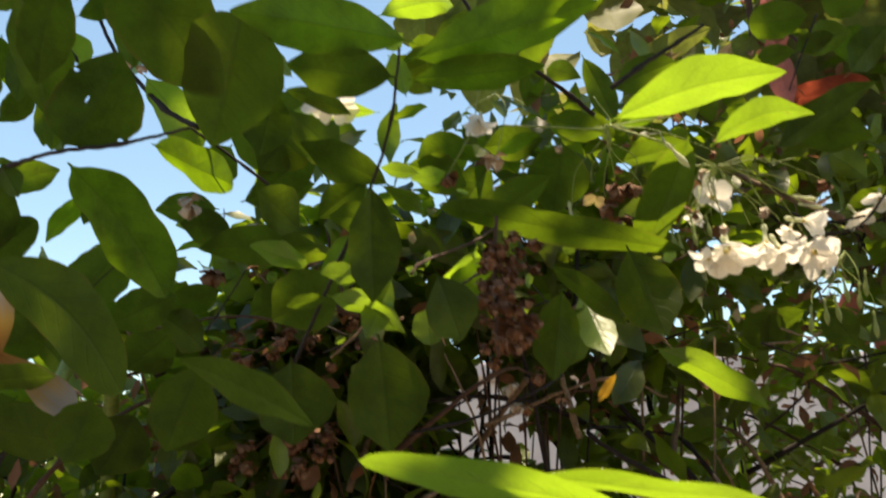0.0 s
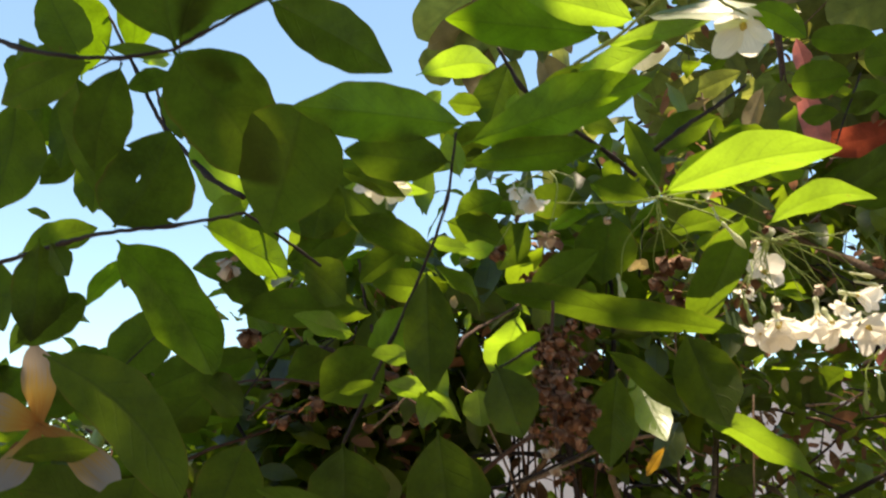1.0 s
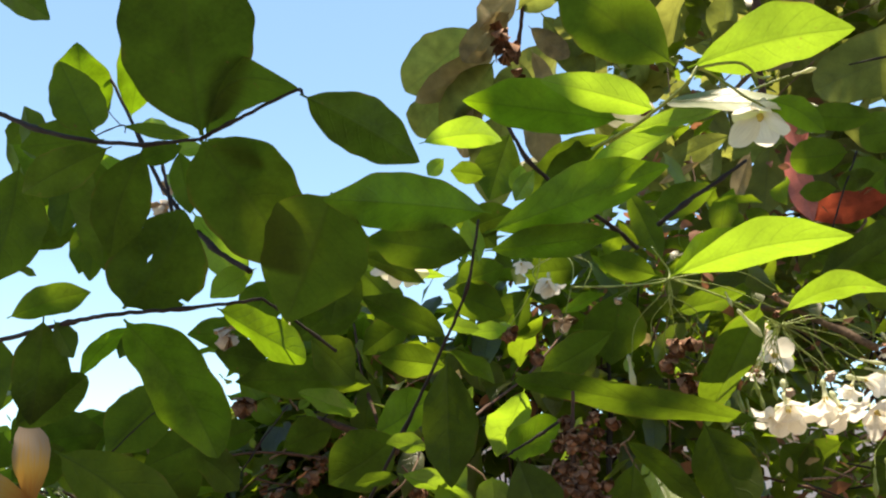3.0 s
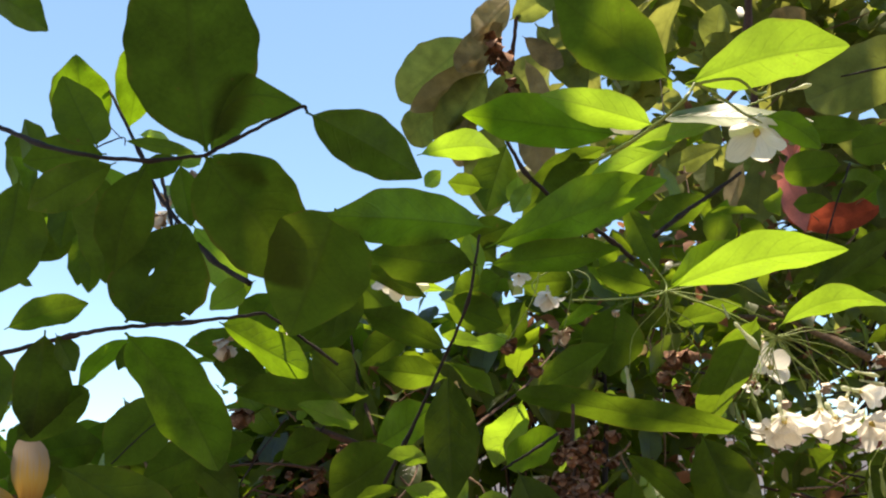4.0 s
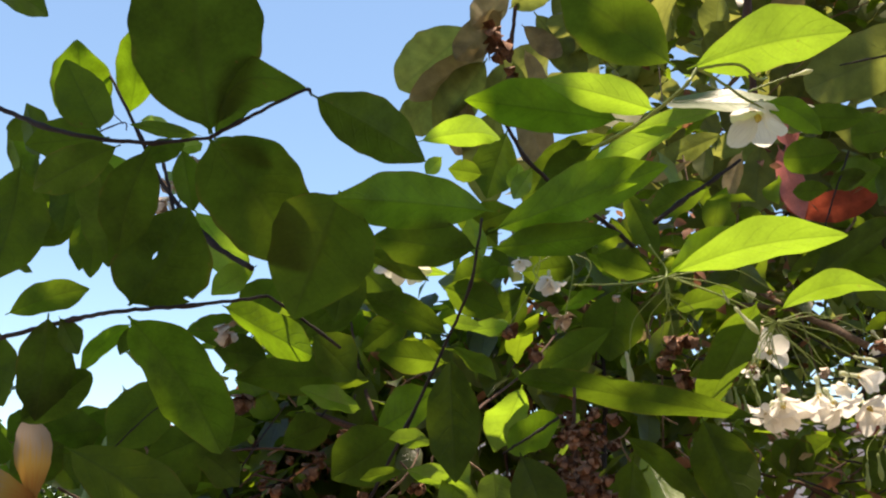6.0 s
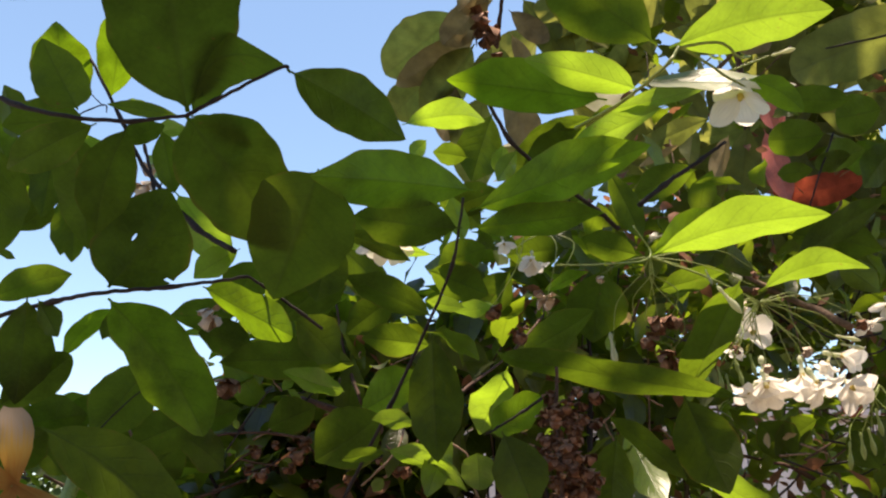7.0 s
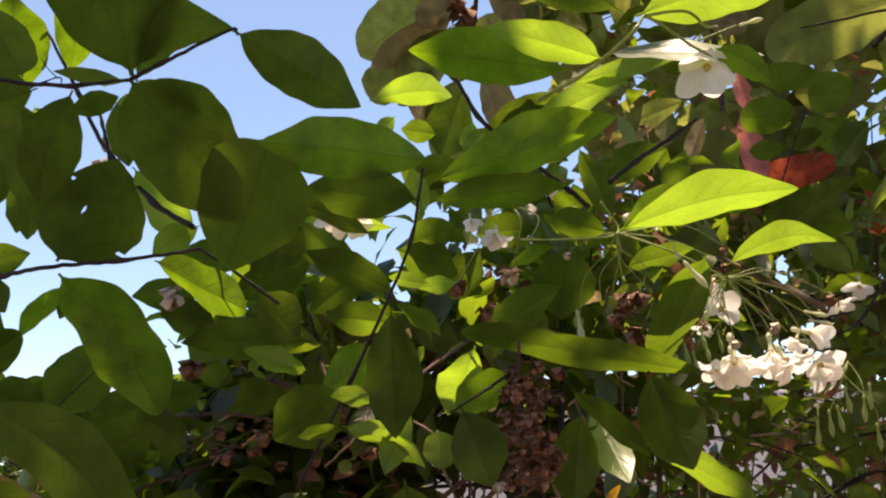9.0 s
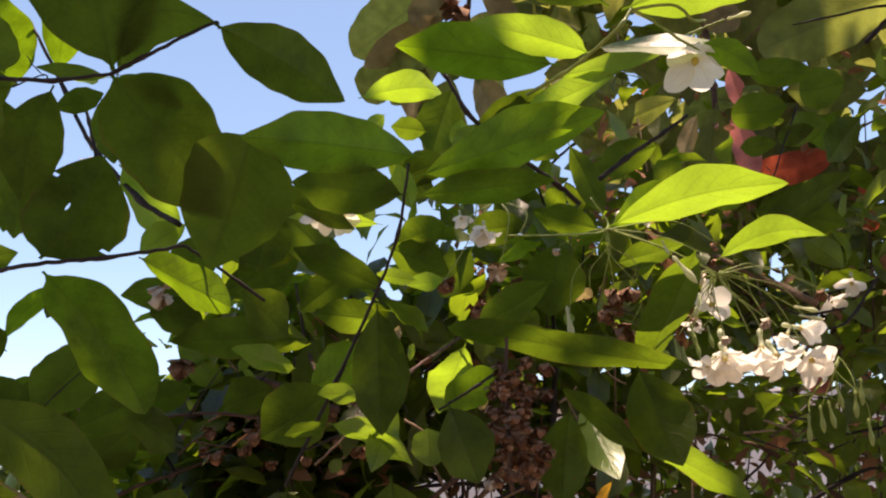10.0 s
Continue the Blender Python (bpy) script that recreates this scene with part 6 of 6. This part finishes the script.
def shade_canopy():
    """An unseen tree, added so that its crown shades and dapples the shrub."""
    ob = thing("unseen_shade_tree", (1.5, -0.9, 0.0), "unseen tree added to shade the shrub, open where leaves are sunlit", "tree")
    twig(ob, [(1.5, -0.9, 0.0), (1.45, -0.85, 1.2), (1.3, -0.7, 2.3), (1.1, -0.5, 2.9)], 0.09, 0.05, BARK, "trunk", 0)
    twig(ob, [(1.3, -0.7, 2.3), (0.8, -0.3, 2.72), (0.1, -0.12, 2.70), (-0.6, -0.05, 2.66)], 0.035, 0.012, BARK, "bough", 0)
    twig(ob, [(1.4, -0.8, 1.9), (1.2, 0.2, 2.8), (0.7, 0.70, 2.95), (-0.3, 0.85, 3.0)], 0.035, 0.010, BARK, "bough", 0)
    # where shade is wanted at the shrub's height; leaves go up the sun's rays:
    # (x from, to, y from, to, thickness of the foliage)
    shade_patches = ((-0.50, -0.06, -0.16, 0.335, 1.0), (-0.06, -0.005, -0.14, 0.354, 1.0), (-0.005, 0.062, -0.14, 0.320, 1.0), (0.062, 0.135, -0.14, 0.275, 1.0), (0.135, 0.55, -0.16, 0.275, 1.0), (0.072, 0.102, 0.298, 0.332, 1.1), (0.070, 0.145, 0.320, 0.340, 0.9),
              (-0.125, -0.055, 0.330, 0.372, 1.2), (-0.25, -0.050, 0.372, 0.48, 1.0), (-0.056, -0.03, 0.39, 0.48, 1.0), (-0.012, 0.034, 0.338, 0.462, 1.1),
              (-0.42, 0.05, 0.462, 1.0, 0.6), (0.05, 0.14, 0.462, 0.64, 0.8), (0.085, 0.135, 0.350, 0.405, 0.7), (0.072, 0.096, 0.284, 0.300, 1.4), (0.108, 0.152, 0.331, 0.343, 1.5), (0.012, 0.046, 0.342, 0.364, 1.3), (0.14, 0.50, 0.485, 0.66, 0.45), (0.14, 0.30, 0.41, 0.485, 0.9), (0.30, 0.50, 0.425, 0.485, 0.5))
    # openings on the sun's rays to leaves that must be lit: (x, y, radius)
    light_gaps = ((0.004, 0.318, 0.034), (0.092, 0.248, 0.040), (0.135, 0.250, 0.036), (0.136, 0.357, 0.014), (0.112, 0.306, 0.024), (0.124, 0.325, 0.018), (0.148, 0.316, 0.030), (0.062, 0.322, 0.014), (0.075, 0.350, 0.014), (0.189, 0.459, 0.030), (0.232, 0.613, 0.045), (0.308, 0.555, 0.012), (0.090, 0.335, 0.010), (0.140, 0.372, 0.011), (0.067, 0.311, 0.014), (0.046, 0.324, 0.010), (-0.097, 0.402, 0.037), (0.017, 0.370, 0.014), (0.004, 0.452, 0.018), (0.040, 0.462, 0.016), (-0.030, 0.480, 0.016))
    shares = [(b[1] - b[0]) * (b[3] - b[2]) * b[4] for b in shade_patches]
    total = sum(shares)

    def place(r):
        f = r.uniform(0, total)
        for b, share in zip(shade_patches, shares):
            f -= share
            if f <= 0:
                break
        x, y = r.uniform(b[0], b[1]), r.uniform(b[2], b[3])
        for gx, gy, gr in light_gaps:
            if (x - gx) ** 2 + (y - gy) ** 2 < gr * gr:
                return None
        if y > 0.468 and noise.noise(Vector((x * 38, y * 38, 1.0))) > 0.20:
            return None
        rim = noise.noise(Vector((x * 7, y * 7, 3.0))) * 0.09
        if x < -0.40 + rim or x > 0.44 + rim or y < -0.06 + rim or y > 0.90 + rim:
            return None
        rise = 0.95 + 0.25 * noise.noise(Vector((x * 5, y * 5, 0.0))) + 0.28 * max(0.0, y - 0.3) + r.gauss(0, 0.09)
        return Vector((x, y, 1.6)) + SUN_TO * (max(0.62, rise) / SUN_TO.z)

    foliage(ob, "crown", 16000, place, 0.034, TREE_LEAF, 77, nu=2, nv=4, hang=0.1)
    rng = random.Random(8)
    clumps = []
    for k in range(16):
        c = Vector((1.35 + rng.gauss(0, 0.42), -0.75 + rng.gauss(0, 0.40), 3.0 + rng.gauss(0, 0.28)))
        clumps.append(c)
        twig(ob, [(1.1, -0.5, 2.9), Vector((1.15, -0.55, 2.92)).lerp(c, 0.5), c], 0.014, 0.004, BARK, "limb", 0)

    def tuft(r):
        c = clumps[r.randrange(len(clumps))]
        return c + Vector((r.gauss(0, 0.15), r.gauss(0, 0.15), r.gauss(0, 0.10)))

    foliage(ob, "upper_crown", 3600, tuft, 0.075, TREE_LEAF, 78, nu=2, nv=4)
    return ob


shade_canopy()

frangipani = thing("frangipani_tree", (0.95, 1.05, 0.0), "frangipani tree with long grey-green and withering leaves", "tree")
twig(frangipani, [(0.95, 1.05, 0.0), (0.92, 1.02, 0.9), (0.80, 0.95, 1.9), (0.55, 0.88, 2.25)], 0.03, 0.012, BARK, "trunk", 0)
twig(frangipani, [(0.55, 0.88, 2.25), (0.30, 0.80, 2.22), (0.085, 0.74, 2.05)], 0.010, 0.005, BARK, "limb", 0)
twig(frangipani, [(0.55, 0.88, 2.25), (0.38, 0.72, 2.15), (0.27, 0.64, 1.95)], 0.009, 0.004, BARK, "limb", 0)
leaf(frangipani, (0.0825, 0.7400, 1.9436), (0.0170, 0.7200, 1.8693), 0.0536, -28, 1, LEAF_FAR, shape="slender")
leaf(frangipani, (0.0985, 0.7400, 1.9201), (0.0265, 0.7200, 1.8600), 0.0298, -28, 0, LEAF_BROWN, shape="slender")
leaf(frangipani, (0.0957, 0.7400, 1.9110), (0.0490, 0.7200, 1.8248), 0.0407, -28, 0, LEAF_FAR, shape="slender")
leaf(frangipani, (0.0551, 0.7400, 1.8770), (0.0217, 0.7200, 1.8295), 0.0339, -28, 3, LEAF_FAR, shape="slender")
leaf(frangipani, (0.1115, 0.7400, 1.9607), (0.0654, 0.7200, 1.8961), 0.0327, -28, 4, LEAF_BROWN, shape="slender")
leaf(frangipani, (0.0787, 0.7400, 1.8710), (0.0656, 0.7200, 1.8080), 0.0326, -28, 0, LEAF_BROWN, shape="slender")
leaf(frangipani, (0.1015, 0.7400, 1.8623), (0.0894, 0.7200, 1.7624), 0.0494, -28, 2, LEAF_FAR, shape="slender")
leaf(frangipani, (0.1202, 0.7400, 1.8646), (0.1398, 0.7200, 1.7983), 0.0303, 28, 2, LEAF_BROWN, shape="slender")
leaf(frangipani, (0.1272, 0.7400, 1.9450), (0.1601, 0.7200, 1.8975), 0.0202, 28, 3, LEAF_BROWN, shape="slender")
leaf(frangipani, (0.1390, 0.7400, 1.9583), (0.1785, 0.7200, 1.8752), 0.0314, 28, 1, LEAF_FAR, shape="slender")
leaf(frangipani, (0.1574, 0.7400, 1.9879), (0.1851, 0.7200, 1.9014), 0.0363, 28, 1, LEAF_FAR, shape="slender")
leaf(frangipani, (0.1186, 0.7400, 1.9857), (0.0818, 0.7200, 1.9305), 0.0319, -28, 0, LEAF_BROWN, shape="slender")
leaf(frangipani, (0.1105, 0.7400, 1.9067), (0.0952, 0.7200, 1.8427), 0.0254, -28, 4, LEAF_FAR, shape="slender")
leaf(frangipani, (0.1167, 0.7400, 1.9618), (0.1599, 0.7200, 1.9792), 0.0288, 28, 0, LEAF_FAR, shape="slender")
leaf(frangipani, (0.1286, 0.7400, 1.9206), (0.1477, 0.7200, 1.8480), 0.0166, 28, 4, LEAF_BROWN, shape="slender")
leaf(frangipani, (0.1181, 0.7400, 1.9094), (0.1236, 0.7200, 1.8405), 0.0165, 28, 1, LEAF_FAR, shape="slender")
leaf(frangipani, (0.2748, 0.6200, 1.8427), (0.2446, 0.6100, 1.8557), 0.0246, -20, 4, LEAF_FAR, shape="slender")
leaf(frangipani, (0.2801, 0.6200, 1.8520), (0.2972, 0.6100, 1.8222), 0.0260, 20, 0, LEAF_BROWN, shape="slender")
leaf(frangipani, (0.2937, 0.6200, 1.8613), (0.3214, 0.6100, 1.8780), 0.0249, 20, 0, LEAF_BROWN, shape="slender")
leaf(frangipani, (0.2547, 0.6200, 1.8478), (0.2601, 0.6100, 1.8841), 0.0264, 20, 2, LEAF_FAR, shape="slender")
leaf(frangipani, (0.2753, 0.6100, 1.7652), (0.2597, 0.6000, 1.7049), 0.0247, 20, 1, LEAF_FAR, shape="oval", bow=-0.05)
leaf(frangipani, (0.2573, 0.6000, 1.7526), (0.2383, 0.5900, 1.7124), 0.0138, -20, 0, LEAF_BROWN, shape="slender", bow=0.03)
leaf(frangipani, (0.2543, 0.6200, 1.7751), (0.1947, 0.6000, 1.7429), 0.0182, -35, 1, LEAF_FAR, shape="slender", bow=0.03)
leaf(frangipani, (0.2239, 0.6000, 1.7464), (0.1919, 0.5900, 1.7262), 0.0060, -30, 0, LEAF_BROWN, shape="slender", bow=0.02)
leaf(frangipani, (0.2452, 0.6300, 1.7760), (0.2346, 0.6200, 1.7402), 0.0170, -15, 0, LEAF_FAR, shape="oval", bow=0.02)
leaf(frangipani, (0.2935, 0.6200, 1.7525), (0.2783, 0.6100, 1.7125), 0.0149, 15, 0, LEAF_FAR, shape="oval", bow=-0.02)
leaf(frangipani, (0.2218, 0.6300, 1.7681), (0.2103, 0.6200, 1.7315), 0.0177, -15, 1, LEAF_FAR, shape="oval", bow=0.03)
leaf(frangipani, (0.3912, 0.5500, 1.8165), (0.2814, 0.5500, 1.7697), 0.0423, -25, 1, LEAF_FAR, shape="broad", bow=0.00)
leaf(frangipani, (0.3603, 0.5700, 1.7517), (0.3059, 0.5700, 1.7528), 0.0292, -25, 0, LEAF_FAR)
twig(frangipani, [(0.1266, 0.7400, 1.9916), (0.1215, 0.7400, 1.9557), (0.1155, 0.7400, 1.9066)], 0.00220, 0.00150, TWIG_RED)
dry_head(frangipani, (0.1053, 0.7300, 1.9149), 0.0267, 50)
dry_head(frangipani, (0.1010, 0.7300, 1.9320), 0.0223, 51)
dry_head(frangipani, (0.1141, 0.7300, 1.8867), 0.0201, 52)
twig(frangipani, [(0.2944, 0.6400, 1.9150), (0.2829, 0.6300, 1.8488), (0.2784, 0.6200, 1.7591)], 0.00300, 0.00200, TWIG_RED)


def crown_place(r):
    return Vector((r.uniform(0.17, 0.55), r.uniform(0.68, 0.92), r.uniform(1.66, 2.12)))


foliage(frangipani, "foliage", 240, crown_place, 0.095, LEAF_FAR_FILL, 12, slender, hang=0.9, nu=4, nv=8)

croton = thing("croton", (0.70, 0.78, 0.0), "croton plant with red and pink leaves", "plant")
twig(croton, [(0.70, 0.78, 0.0), (0.66, 0.74, 0.9), (0.45, 0.64, 1.62)], 0.008, 0.003, BARK, "stem", 3)
twig(croton, [(0.66, 0.74, 0.9), (0.30, 0.68, 1.30), (0.08, 0.62, 1.56)], 0.004, 0.0015, TWIG_RED, "twig", 3)
leaf(croton, (0.3456, 0.6000, 1.7189), (0.2784, 0.5950, 1.7080), 0.0217, -28, 6, LEAF_RED, shape="egg", bow=0.15)
leaf(croton, (0.2874, 0.6000, 1.7325), (0.2789, 0.6000, 1.7148), 0.0077, -20, 1, LEAF_RED, shape="egg", bow=0.04)
leaf(croton, (0.2987, 0.6000, 1.7698), (0.2837, 0.6000, 1.7392), 0.0085, -20, 1, LEAF_PINK, shape="oval", bow=0.03)
leaf(croton, (0.2732, 0.5800, 1.7472), (0.2825, 0.5800, 1.6944), 0.0169, 20, 1, LEAF_PINK)
leaf(croton, (0.2746, 0.5800, 1.7771), (0.2803, 0.5800, 1.7454), 0.0118, 20, 2, LEAF_PINK)
leaf(croton, (0.3828, 0.6200, 1.7076), (0.3666, 0.6200, 1.6998), 0.0138, -20, 1, LEAF_RED)
leaf(croton, (0.3837, 0.6200, 1.6872), (0.3663, 0.6200, 1.6756), 0.0137, -20, 2, LEAF_RED)
leaf(croton, (0.0817, 0.6200, 1.5985), (0.0726, 0.6200, 1.5943), 0.0058, -20, 0, LEAF_RED)
leaf(croton, (0.2962, 0.5500, 1.5653), (0.2800, 0.5500, 1.5626), 0.0143, -20, 0, LEAF_PINK)
leaf(croton, (0.3001, 0.5600, 1.5416), (0.3138, 0.5600, 1.5475), 0.0094, 20, 0, LEAF_PINK)


def shaded_frangipani_petal(base, tip, width):
    b, t = Vector(base), Vector(tip)
    y = t - b
    x = y.cross(Vector((0.0, 1.0, 0.0))).normalized()
    z = x.cross(y).normalized()
    m = Matrix.Translation(b) @ Matrix((x * width, y, z * y.length)).transposed().to_4x4()
    if "frangipani" not in LEAF_MESHES:
        v, f, u = leaf_grid(10, 14, paddle, 0.3, -0.2, 0.1, 5, 0.1)
        LEAF_MESHES["frangipani"] = link_mesh("petal", v, f, FRANGIPANI_SHADED, u)
    under(part("petal", LEAF_MESHES["frangipani"], frangipani_flower), m, frangipani_flower)


frangipani_flower = thing("frangipani_flower", (-0.0879, 0.3800, 1.5223), "white frangipani blossom with a yellow and orange heart", "flower")
twig(frangipani_flower, [(-0.0879, 0.3800, 1.5223), Vector((-0.0879, 0.3800, 1.5223)) + Vector((-0.004, 0.04, -0.012)), Vector((-0.0879, 0.3800, 1.5223)) + Vector((-0.02, 0.15, -0.10)), (-0.16, 0.62, 0.0)], 0.0012, 0.006, TWIG_GREEN, "stalk", 0)
shaded_frangipani_petal((-0.0879, 0.3800, 1.5223), (-0.0880, 0.3720, 1.5498), 0.0126)
shaded_frangipani_petal((-0.0879, 0.3800, 1.5223), (-0.1085, 0.3700, 1.5292), 0.0121)
shaded_frangipani_petal((-0.0879, 0.3800, 1.5223), (-0.0487, 0.3680, 1.4977), 0.0110)
shaded_frangipani_petal((-0.0879, 0.3800, 1.5223), (-0.0947, 0.3700, 1.4984), 0.0112)
